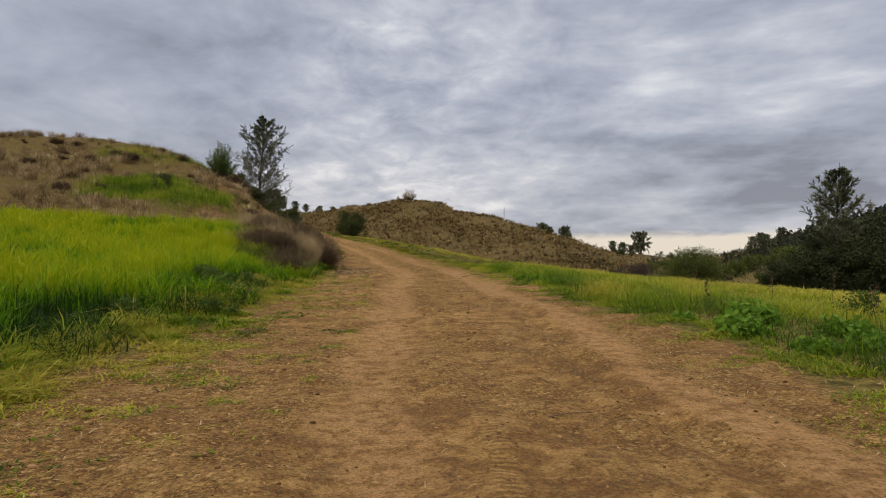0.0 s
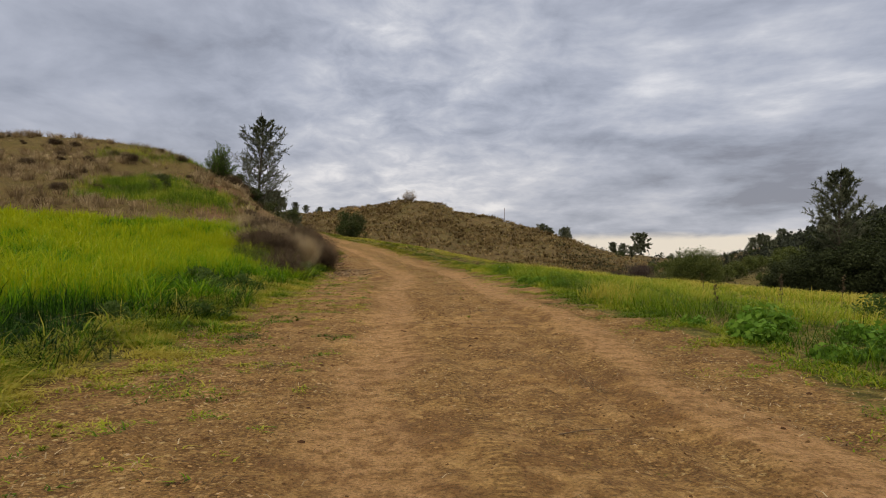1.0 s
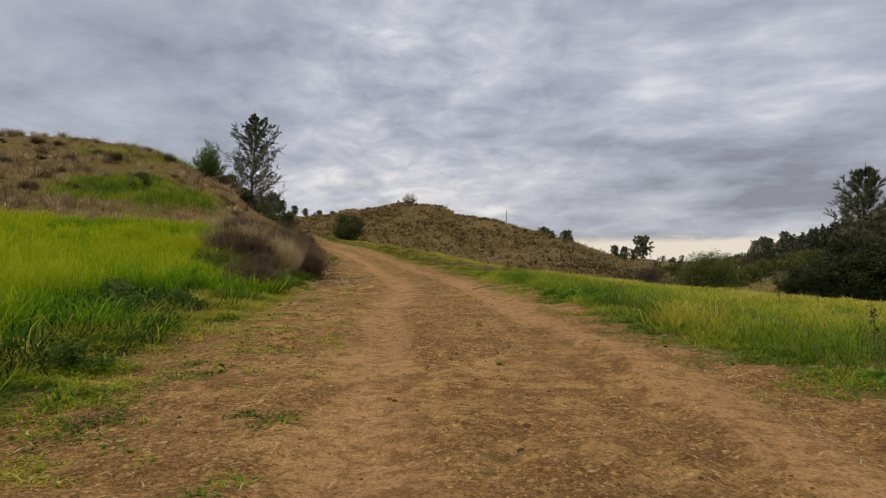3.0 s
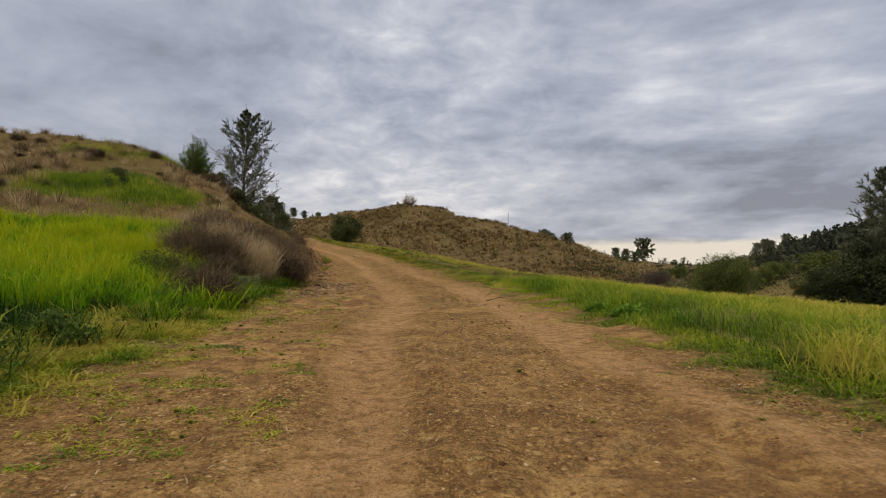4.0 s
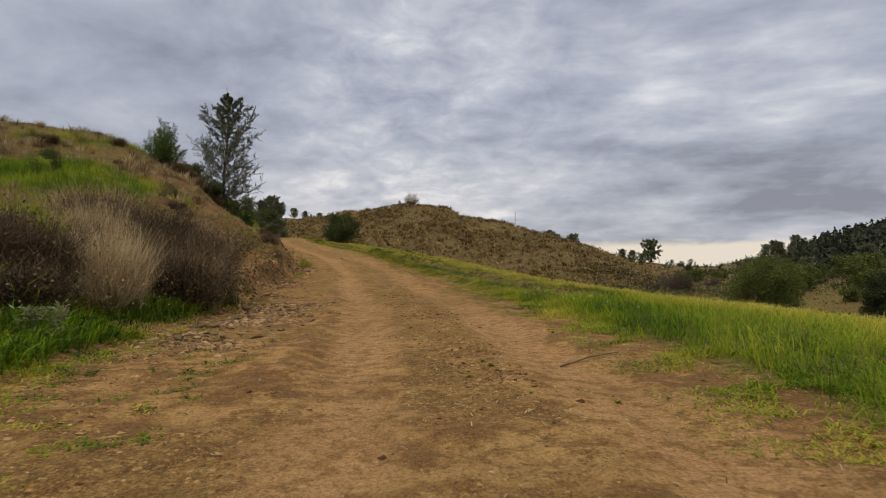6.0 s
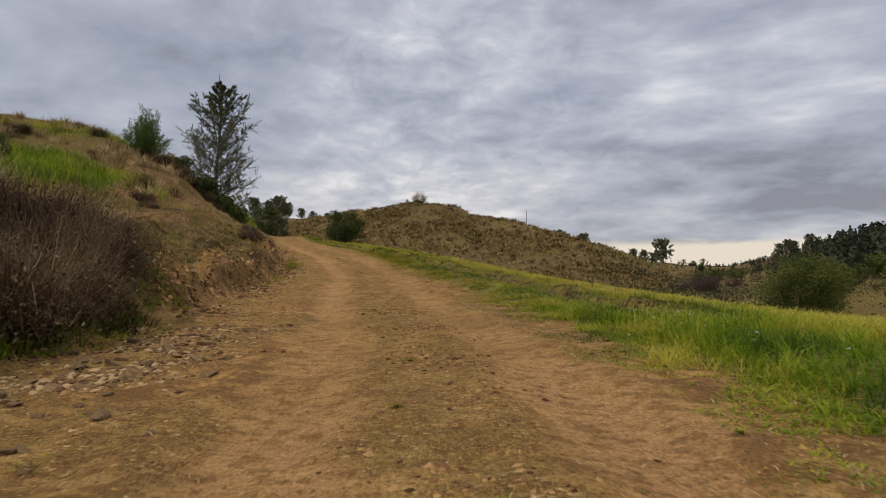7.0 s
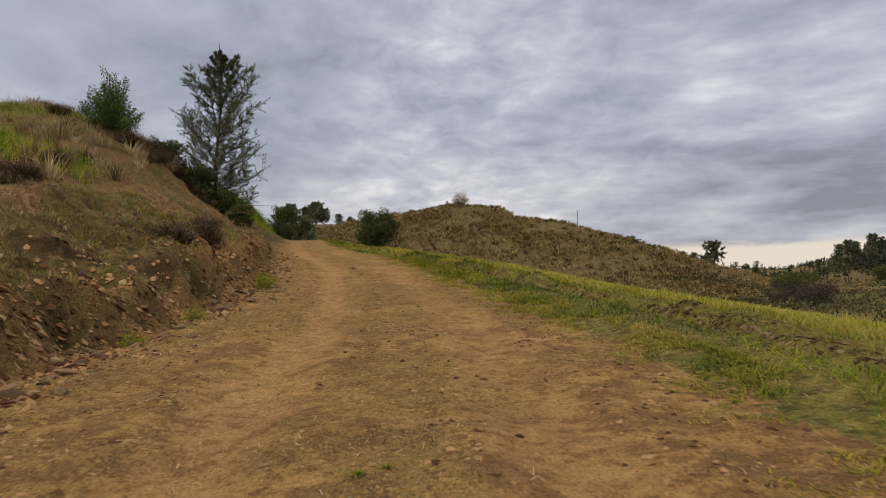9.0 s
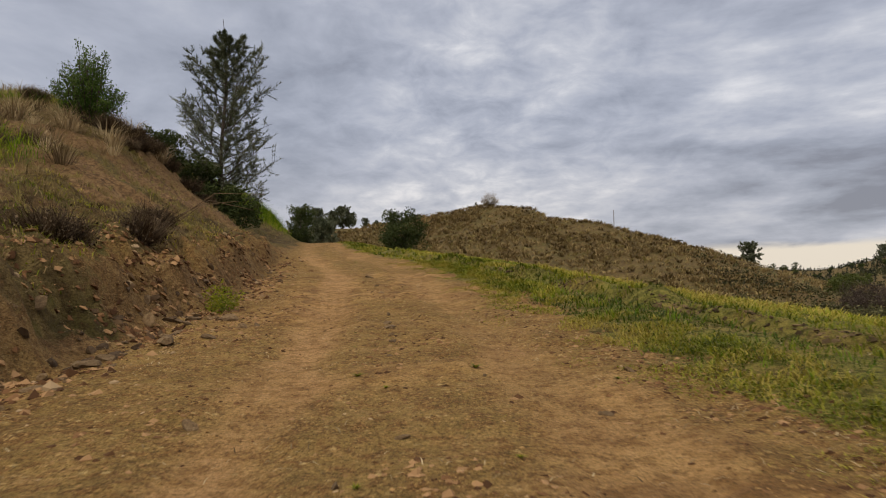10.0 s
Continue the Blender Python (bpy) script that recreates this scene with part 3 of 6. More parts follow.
def blades(base, tall, wide, lean, tint, turn=None, droop=0.5):
    """Grass blades of three triangles each, from arrays of roots, heights, widths, leans and tints."""
    n = len(base)
    turn = rng.uniform(0, 2 * np.pi, n) if turn is None else turn
    way = np.stack([np.cos(turn), np.sin(turn), np.zeros(n)], 1)
    side = np.stack([-np.sin(turn), np.cos(turn), np.zeros(n)], 1)
    up = np.array([0, 0, 1.0])
    off = side * (wide / 2)[:, None]
    mid = base + up * (tall * 0.58)[:, None] + way * (tall * lean * 0.35)[:, None]
    tip = base + up * (tall * (1 - droop * lean * 0.35))[:, None] + way * (tall * lean)[:, None]
    v = np.stack([base - off, base + off, mid - off * 0.75, mid + off * 0.75, tip], 1).reshape(-1, 3)
    k = np.arange(n)[:, None] * 5
    f = np.concatenate([k + [0, 1, 3], k + [0, 3, 2], k + [2, 3, 4]], 1).reshape(-1, 3)
    # shade painted into the tint: roots darker, tips lighter
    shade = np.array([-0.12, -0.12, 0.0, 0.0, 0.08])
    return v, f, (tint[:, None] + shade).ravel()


def strewn(count, x0, x1, y0, y1, keep):
    """Random places of the ground, of which keep(x, y) gives the odds."""
    x, y = rng.uniform(x0, x1, count), rng.uniform(y0, y1, count)
    ok = rng.uniform(0, 1, count) < keep(x, y)
    x, y = x[ok], y[ok]
    return np.stack([x, y, height(x, y) - 0.015], 1)


def beside(count, y0, y1, d0, d1, left, keep, power=1.0):
    """Random places of the ground in a band beside the track, by the distance from its edge; keep(x, y, d) gives the odds."""
    y, d = rng.uniform(y0, y1, count), d0 + (d1 - d0) * rng.uniform(0, 1, count) ** power
    x = edge_l(y) - d if left else edge_r(y) + d
    ok = rng.uniform(0, 1, count) < keep(x, y, d)
    x, y, d = x[ok], y[ok], d[ok]
    return np.stack([x, y, height(x, y) - 0.015], 1), d


def tube(points, radii, sides=6):
    """A tapered limb along points."""
    p, r = np.asarray(points, float), np.asarray(radii, float)
    d = np.gradient(p, axis=0)
    d /= np.linalg.norm(d, axis=1)[:, None] + 1e-9
    ref = np.where(np.abs(d[:, 2:]) > 0.9, [[1.0, 0, 0]], [[0, 0, 1.0]])
    a = np.cross(d, ref)
    a /= np.linalg.norm(a, axis=1)[:, None] + 1e-9
    b = np.cross(d, a)
    ang = np.linspace(0, 2 * np.pi, sides, endpoint=False)
    v = (p[:, None] + r[:, None, None] * (np.cos(ang)[None, :, None] * a[:, None] + np.sin(ang)[None, :, None] * b[:, None])).reshape(-1, 3)
    i, j = np.meshgrid(np.arange(len(p) - 1), np.arange(sides), indexing="ij")
    q0, q1 = i * sides + j, i * sides + (j + 1) % sides
    f = np.concatenate([np.stack([q0, q1, q1 + sides], -1).reshape(-1, 3), np.stack([q0, q1 + sides, q0 + sides], -1).reshape(-1, 3)])
    return v, f, np.full(len(v), 0.5)


def leaves(at, size, tint, flat=0.0, narrow=0.55):
    """Small pointed leaves (two triangles each) at the given places, turned every way."""
    n = len(at)
    a = rng.normal(size=(n, 3))
    a[:, 2] *= 1 - flat
    a /= np.linalg.norm(a, axis=1)[:, None]
    b = np.cross(a, rng.normal(size=(n, 3)))
    b /= np.linalg.norm(b, axis=1)[:, None] + 1e-9
    L, W = a * size[:, None], b * (size * narrow / 2)[:, None]
    v = np.stack([at - L * 0.5, at - W, at + L * 0.5, at + W], 1).reshape(-1, 3)
    k = np.arange(n)[:, None] * 4
    f = np.concatenate([k + [0, 1, 2], k + [0, 2, 3]], 1).reshape(-1, 3)
    return v, f, np.repeat(tint, 4)


def needle_sprays(at, way, length, count, tint, wide=0.012, spread=0.55):
    """Bundles of thin needles (one triangle each) fanning from twig places along their ways."""
    n = len(at)
    d = np.repeat(way, count, 0) + spread * rng.normal(size=(n * count, 3))
    d /= np.linalg.norm(d, axis=1)[:, None]
    root = np.repeat(at, count, 0) - np.repeat(way, count, 0) * rng.uniform(0, 0.6, (n * count, 1)) * length
    s = np.cross(d, rng.normal(size=d.shape))
    s /= np.linalg.norm(s, axis=1)[:, None] + 1e-9
    ln = length * rng.uniform(0.7, 1.2, (n * count, 1))
    v = np.stack([root - s * wide, root + s * wide, root + d * ln], 1).reshape(-1, 3)
    f = np.arange(n * count * 3).reshape(-1, 3)
    return v, f, np.repeat(np.repeat(tint, count) + rng.uniform(-0.15, 0.15, n * count), 3)


# ---- plants ----
def pine_meshes(tall, reach, limbs, sprays, needle, seed, bare=0.0, lean=0.0, shape_power=0.8, wide=0.014, count=9, twigs=True, split=False):
    """The parts of an open young pine: its trunk and crown, or, split, each limb with its own foliage."""
    r = np.random.default_rng(seed)
    zs = np.linspace(0, tall, 14)
    bend = np.stack([lean * zs**1.5 / tall**0.5 + 0.012 * tall * np.sin(zs * 2.1 / tall * 3 + seed), 0.012 * tall * np.cos(zs / tall * 5 + seed), zs], 1)
    trunk = tube(bend, 0.0125 * tall * (1 - zs / tall) ** 0.8 + 0.012, 7)
    wood, at, ways, ends = [trunk], [], [], [(1, 0)]
    for k in range(limbs):
        u = bare + (1 - bare) * (k + r.uniform(0, 0.8)) / limbs
        h = u * tall * 0.92
        turn = k * 2.4 + r.uniform(-0.5, 0.5)
        # widest a third of the way up, narrowing to the top, uneven
        out = reach * float(np.interp(u, [0, 0.15, 0.35, 0.6, 0.8, 0.92, 1], [0.84, 1.02, 1.0, 0.80, 0.48, 0.24, 0.08])) ** shape_power * r.uniform(0.6, 1.12)
        rise = r.uniform(0.45, 0.95) + 0.8 * u
        s = np.linspace(0, 1, 6)[:, None]
        d = np.array([[np.cos(turn), np.sin(turn), 0]])
        start = np.array([np.interp(h, zs, bend[:, 0]), np.interp(h, zs, bend[:, 1]), h])
        line = start + d * s * out + np.array([[0, 0, 1.0]]) * (rise * out * s**1.35) * 0.75 + 0.05 * out * r.normal(size=(6, 3)) * s
        wood.append(tube(line, 0.0036 * tall * (1 - u * 0.6) * (1 - 0.85 * s[:, 0]) + 0.004, 4))
        for j in range(sprays):
            q = r.uniform(0.22, 1.0)
            base = np.array([np.interp(q, s[:, 0], line[:, c]) for c in range(3)])
            twist = d[0] * r.uniform(0.2, 1.0) + np.array([0, 0, r.uniform(0.1, 1.0)]) + r.normal(size=3) * 0.55
            twist /= np.linalg.norm(twist)
            ln = out * 0.30 * r.uniform(0.35, 1.0)
            end = base + twist * ln
            if twigs:
                wood.append(tube(np.stack([base, (base + end) / 2 + 0.04 * r.normal(size=3) * ln, end]), np.array([0.009, 0.006, 0.003]) * tall / 11, 3))
            for q2 in (0.45, 0.72, 1.0):
                at.append(base + (end - base) * q2), ways.append(twist * 0.8 + np.array([0, 0, 0.35]))
        ends.append((len(wood), len(at)))
    at, ways = np.array(at), np.array(ways)
    ways /= np.linalg.norm(ways, axis=1)[:, None]
    # needles near the trunk get a darker tint, painting the crown's inner shade
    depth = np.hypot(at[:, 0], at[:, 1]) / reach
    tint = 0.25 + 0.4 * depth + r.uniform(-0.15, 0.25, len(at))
    if not split:
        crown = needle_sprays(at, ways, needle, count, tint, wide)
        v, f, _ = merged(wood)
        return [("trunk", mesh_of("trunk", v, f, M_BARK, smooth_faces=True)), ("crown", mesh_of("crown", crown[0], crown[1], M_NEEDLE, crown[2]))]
    made = [("trunk", mesh_of("trunk", trunk[0], trunk[1], M_BARK, smooth_faces=True))]
    for (w0, a0), (w1, a1) in zip(ends, ends[1:]):
        v, f, _ = merged(wood[w0:w1])
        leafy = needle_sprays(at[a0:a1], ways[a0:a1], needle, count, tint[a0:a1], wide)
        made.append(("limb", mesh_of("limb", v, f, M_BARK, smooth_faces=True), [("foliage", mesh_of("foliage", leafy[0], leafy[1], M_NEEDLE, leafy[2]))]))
    return made


def bush_meshes(wide, tall, count, leaf, seed, material, stems=9, lumps=26, floor=0.1, gaps=0.5, narrow=0.55, spiky=0.0):
    """Stems, and a crown of many small leaves in uneven clumps with gaps."""
    r = np.random.default_rng(seed)
    cs, rs = [], []
    for k in range(lumps):
        a, q = r.uniform(0, 2 * np.pi), np.sqrt(r.uniform(0, 1))
        z = floor * tall + (1 - floor) * tall * r.uniform(0.05, 0.92)
        fat = np.sqrt(max(0.05, 1 - ((z / tall - 0.42) / 0.72) ** 2))
        cs.append((q * 0.40 * wide * fat * np.cos(a), q * 0.40 * wide * fat * np.sin(a), z))
        rs.append(wide * r.uniform(0.10, 0.19))
    cs, rs = np.array(cs), np.array(rs)
    pick = r.integers(0, lumps, count)
    d = r.normal(size=(count, 3))
    d /= np.linalg.norm(d, axis=1)[:, None]
    rad = rs[pick] * r.uniform(1 - gaps, 1.1 + spiky * r.uniform(0, 1, count) ** 3, count)
    at = cs[pick] + d * rad[:, None] * [1, 1, 0.85]
    at = at[at[:, 2] > 0.02]
    # crown shade painted by tint: inner and lower leaves darker, outer and upper lighter
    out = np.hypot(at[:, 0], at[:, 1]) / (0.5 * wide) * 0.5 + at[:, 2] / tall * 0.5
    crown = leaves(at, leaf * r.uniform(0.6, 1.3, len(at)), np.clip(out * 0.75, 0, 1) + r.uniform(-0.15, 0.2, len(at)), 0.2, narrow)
    wood = []
    for k in range(stems):
        c = cs[r.integers(0, lumps)]
        mid = c * [0.35, 0.35, 0.5] + r.normal(size=3) * 0.04 * wide * [1, 1, 0]
        wood.append(tube(np.array([[c[0] * 0.1, c[1] * 0.1, -0.1], mid, c * [1, 1, 1.05]]), np.array([0.012, 0.008, 0.003]) * tall, 5))
    return [("stem", mesh_of("stem", v, f, M_BARK, smooth_faces=True)) for v, f, _ in wood] + [("crown", mesh_of("crown", crown[0], crown[1], material, crown[2]))]


def shoot_shrub_meshes(wide, tall, shoots, seed, material, leaf=0.09):
    """A loose shrub of many leafy shoots that spring up and out from a few stems."""
    r = np.random.default_rng(seed)
    at, size, tint, made = [], [], [], []
    for k in range(shoots):
        a, q = r.uniform(0, 2 * np.pi), r.uniform(0, 1) ** 0.8
        ln = tall * (1 - 0.62 * q**2.5) * r.uniform(0.45, 1.05)
        s = np.linspace(0, 1, 7)[:, None]
        d = np.array([[np.cos(a), np.sin(a), 0]])
        line = d * (0.04 + 0.46 * s**0.7) * wide * q + np.array([[0, 0, 1.0]]) * ln * s**0.9 + 0.02 * tall * r.normal(size=(7, 3)) * s
        line[0, 2] = -0.1
        v, f, _ = tube(line, np.linspace(0.008, 0.002, 7) * tall, 4)
        made.append(("stem", mesh_of("stem", v, f, M_BARK, smooth_faces=True)))
        m = int(r.uniform(120, 240))
        u = r.uniform(0.12, 1.0, m) ** 0.8
        spot = np.stack([np.interp(u, s[:, 0], line[:, c]) for c in range(3)], 1) + r.normal(size=(m, 3)) * (0.17 * (1.25 - u))[:, None] * wide * 0.42
        # leaf tint rises along the shoot, a painted shade low in the shrub
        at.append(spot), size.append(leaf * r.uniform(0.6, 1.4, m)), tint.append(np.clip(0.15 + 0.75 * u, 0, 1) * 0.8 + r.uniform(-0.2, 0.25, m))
    at, size, tint = np.concatenate(at), np.concatenate(size), np.concatenate(tint)
    ok = at[:, 2] > 0.02
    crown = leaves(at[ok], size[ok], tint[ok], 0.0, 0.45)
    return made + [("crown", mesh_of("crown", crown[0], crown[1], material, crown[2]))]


def twig_bush_mesh(wide, tall, count, seed, material, thin=0.006, spread=0.9, wild=0.06):
    """A dry bush: many bent thin stems fanning from the root."""
    r = np.random.default_rng(seed)
    a, q = r.uniform(0, 2 * np.pi, count), np.sqrt(r.uniform(0, 1, count))
    d = np.stack([np.cos(a), np.sin(a), 0 * a], 1)
    ln = tall * r.uniform(0.45, 1.08, count) * (1 - 0.35 * q**2)
    foot = d * (q * wide * 0.16)[:, None]
    mid = foot + d * (q * wide * 0.28 * spread)[:, None] + np.array([0, 0, 1.0]) * (ln * 0.55)[:, None] + r.normal(size=(count, 3)) * wild * 0.6 * wide
    tip = foot + d * (q * wide * 0.5)[:, None] + np.array([0, 0, 1.0]) * ln[:, None] + r.normal(size=(count, 3)) * wild * wide
    s = np.stack([-np.sin(a), np.cos(a), 0 * a], 1) * thin
    s2 = np.cross(d, [0, 0, 1.0])[:, [1, 0, 2]] * thin
    v = np.stack([foot - s, foot + s, mid - s2, mid + s2, tip], 1).reshape(-1, 3)
    k = np.arange(count)[:, None] * 5
    f = np.concatenate([k + [0, 1, 3], k + [0, 3, 2], k + [2, 3, 4]], 1).reshape(-1, 3)
    # stem feet tinted dark and tips pale, shade put into the colour
    t = r.uniform(0.05, 0.75, count)[:, None] + np.array([-0.2, -0.2, 0.0, 0.0, 0.2])
    return v, f, t.ravel()


def rock_mesh(seed, flat=0.6):
    """A broken stone with planed faces and dulled edges, about 1 m across."""
    r = np.random.default_rng(seed)
    bm = bmesh.new()
    bmesh.ops.create_icosphere(bm, subdivisions=2, radius=0.5)
    cuts = r.normal(size=(13, 3))
    cuts /= np.linalg.norm(cuts, axis=1)[:, None]
    lim = r.uniform(0.20, 0.40, 13)
    for v in bm.verts:
        p = np.array(v.co)
        for c, l in zip(cuts, lim):
            over = p @ c - l
            if over > 0:
                p = p - c * over
        p = p * [1.15, 0.85, flat] + r.normal(size=3) * 0.006
        v.co = p
    me = bpy.data.meshes.new("stone")
    bm.to_mesh(me)
    bm.free()
    return me


def stand(ob, x, y, sink=0.03, turn=0.0, size=1.0):
    """Puts a thing onto the ground."""
    z = float(height(np.array([x]), np.array([y]))[0])
    ob.location, ob.rotation_euler, ob.scale = (x, y, z - sink), (0, 0, radians(turn)), (size, size, size)
    return ob


# ==== the ground ====
def zones(x, y):
    """How bare, worn, gravelly, green and dry the ground is."""
    dl, dr = edge_l(y) - x, x - edge_r(y)
    wob = 0.35 * fbm(x, y, 2.2, 3, 31)
    bare = smooth(0.9, -0.1, dl + wob) * smooth(1.1, -0.6, dr + wob + 0.25 * smooth(24, 32, y)) * (1 - smooth(0.35, 0.8, dr) * smooth(26, 32, y))
    foot = 1.1 * smooth(1.7, 0.8, dl) * smooth(0.5, -0.3, dr + wob) * smooth(29, 33, y) * smooth(75, 64, y) * np.clip(0.75 + 0.6 * fbm(x, y, 2.4, 3, 32), 0, 1)
    bare = np.maximum(bare, np.maximum(foot, bare_face(x, y)))
    m = rut_mid(y)
    worn = worn_tracks(x, y)
    gravel = np.clip(0.45 + 0.9 * fbm(x, y, 1.9, 3, 35), 0, 1) * (1 - 0.85 * worn)
    gravel = np.maximum(gravel, smooth(-1.6, -0.2, dl) * smooth(18, 26, y) * (1 - 0.6 * worn))
    gravel = np.maximum(gravel, smooth(0.70, 0.30, np.abs(x - m) + 0.20 * fbm(x, y, 0.8, 2, 43)) * smooth(10, 15, y) * np.clip(0.62 + 0.7 * fbm(x, y, 1.3, 3, 45), 0.1, 1))
    gravel = np.maximum(gravel, 0.9 * smooth(0.45, 0.25, np.abs(x - m - rut_half(y) - 0.62 + 0.2 * fbm(x, y, 1.1, 2, 44))) * smooth(16, 12, y))
    dry = np.maximum(smooth(27, 37, y) * smooth(2.0, 6.0, dl + 0.12 * (y - 36)), smooth(105, 122, y))
    dry = np.maximum(dry, smooth(18, 30, dr) * 0.4)
    dry = np.maximum(dry, smooth(27, 33, y) * smooth(-0.6, 0.3, dl) * smooth(90, 78, y))
    dry = dry * (1 - 0.8 * hill_green(x, y)) * (1 - 0.28 * smooth(8, 12, dl) * smooth(100, 85, y))
    green = np.clip(1 - dry, 0, 1)
    raw = np.maximum(smooth(1.0, 2.0, dl), 0.8 * np.exp(-(((dl - 0.55) / 0.4) ** 2))) * smooth(28, 33, y) * smooth(80, 70, y)
    raw = np.clip(raw, 0, 1) * (0.8 + 0.2 * fbm(x, y, 1.4, 2, 92))
    return bare, worn, gravel, green, dry, np.clip(x - m, -9, 9), raw


def lip_band(x, y):
    """The crumbling earth along the lip on the valley side."""
    dr = x - edge_r(y) - 0.15 * fbm(x * 0, y, 2.2, 2, 88)
    return np.exp(-(((dr - lip_line(y) + 0.07) / 0.16) ** 2)) * smooth(27, 30, y) * smooth(56, 48, y) * np.clip(0.62 + 1.3 * fbm(x, y, 1.1, 3, 33), 0, 1)


def hill_green(x, y):
    """The lush patch on the hillside and the green slope behind the pine."""
    patch = smooth(1.15, 0.6, np.hypot((x + 20.2 + 0.25 * (y - 48)) / 6.0, (y - 49) / 10.0) + 0.22 * fbm(x, y, 4.0, 3, 82))
    crown = smooth(1.1, 0.5, np.hypot((x + 29.5) / 7.5, (y - 70) / 8) + 0.2 * fbm(x, y, 4.0, 2, 91)) * 0.55
    behind = smooth(79, 84, y) * smooth(120, 105, y) * smooth(14, 9, edge_l(y) - x) * smooth(-0.5, 0.5, edge_l(y) - x)
    return np.maximum(np.maximum(patch, crown), behind)


def spaced(start, stop, step, grow):
    out = [start]
    while out[-1] < stop:
        out.append(out[-1] + step)
        step *= grow
    return np.array(out)


def build_ground():
    xs = np.concatenate([-spaced(15, 2600, 0.18, 1.085)[::-1], np.arange(-14.86, -7.5, 0.14), np.arange(-7.5, 3.6, 0.062), np.arange(3.66, 4.9, 0.14), spaced(5, 2600, 0.16, 1.085)])
    ys = np.concatenate([-spaced(1.5, 900, 0.2, 1.15)[::-1], np.arange(-1.35, 1.6, 0.14), np.arange(1.7, 47.9, 0.078), spaced(48, 2800, 0.10, 1.032)])
    X, Y = np.meshgrid(xs, ys, indexing="ij")
    x, y = X.ravel(), Y.ravel()
    v = np.stack([x, y, height(x, y)], 1)
    i, j = np.meshgrid(np.arange(len(xs) - 1), np.arange(len(ys) - 1), indexing="ij")
    a = (i * len(ys) + j).ravel()
    me = mesh_of("ground", v, np.stack([a, a + len(ys), a + len(ys) + 1, a + 1], 1), M_GROUND, smooth_faces=True)
    for name, val in zip(("bare", "worn", "gravel", "green", "dry", "across", "raw"), zones(x, y)):
        me.attributes.new(name, "FLOAT", "POINT").data.foreach_set("value", np.asarray(val, np.float32))
    tagged(new("ground", me), "rising brown dirt track between green verges and dry hills", "ground", kind="structure")


build_ground()


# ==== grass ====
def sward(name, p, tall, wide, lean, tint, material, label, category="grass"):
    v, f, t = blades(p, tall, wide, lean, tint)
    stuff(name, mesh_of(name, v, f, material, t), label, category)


def dists(x, y):
    return edge_l(y) - x, x - edge_r(y)


def tall_meadow():
    def keep(x, y):
        dl, _ = dists(x, y)
        edge = 0.85 - 0.02 * y + 0.35 * fbm(x, y, 1.6, 2, 51)
        far = smooth(33.5, 31, y + 0.06 * dl - 0.5 * fbm(x, y, 3, 2, 52)) * smooth(26, 18, y - dl * 1.6)
        return smooth(edge - 0.15, edge + 0.25, dl) * far * np.clip(4.2 / np.maximum(dl, 2), 0.13, 1)
    p = strewn(480000, -32, -2.4, -5, 34, keep)
    n = len(p)
    dl, _ = dists(p[:, 0], p[:, 1])
    big = np.clip((dl + 2.5) / 6.5, 0.75, 2.6)
    lush = fbm(p[:, 0], p[:, 1], 3.5, 3, 53)
    clump = fbm(p[:, 0], p[:, 1], 0.55, 2, 68)
    tall = (0.30 + 0.20 * smooth(0.7, 2.6, dl) + 0.06 * lush + 0.25 * clump).clip(0.12, 1) * rng.uniform(0.5, 1.2, n)
    # the tint also paints the shadowed meadow edge and dark gaps between clumps
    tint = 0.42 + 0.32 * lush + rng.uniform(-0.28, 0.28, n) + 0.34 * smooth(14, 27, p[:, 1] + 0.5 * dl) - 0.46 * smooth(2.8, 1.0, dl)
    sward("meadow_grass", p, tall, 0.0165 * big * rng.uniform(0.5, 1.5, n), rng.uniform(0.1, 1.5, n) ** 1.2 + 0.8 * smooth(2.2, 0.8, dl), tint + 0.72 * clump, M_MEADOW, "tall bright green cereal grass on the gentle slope")


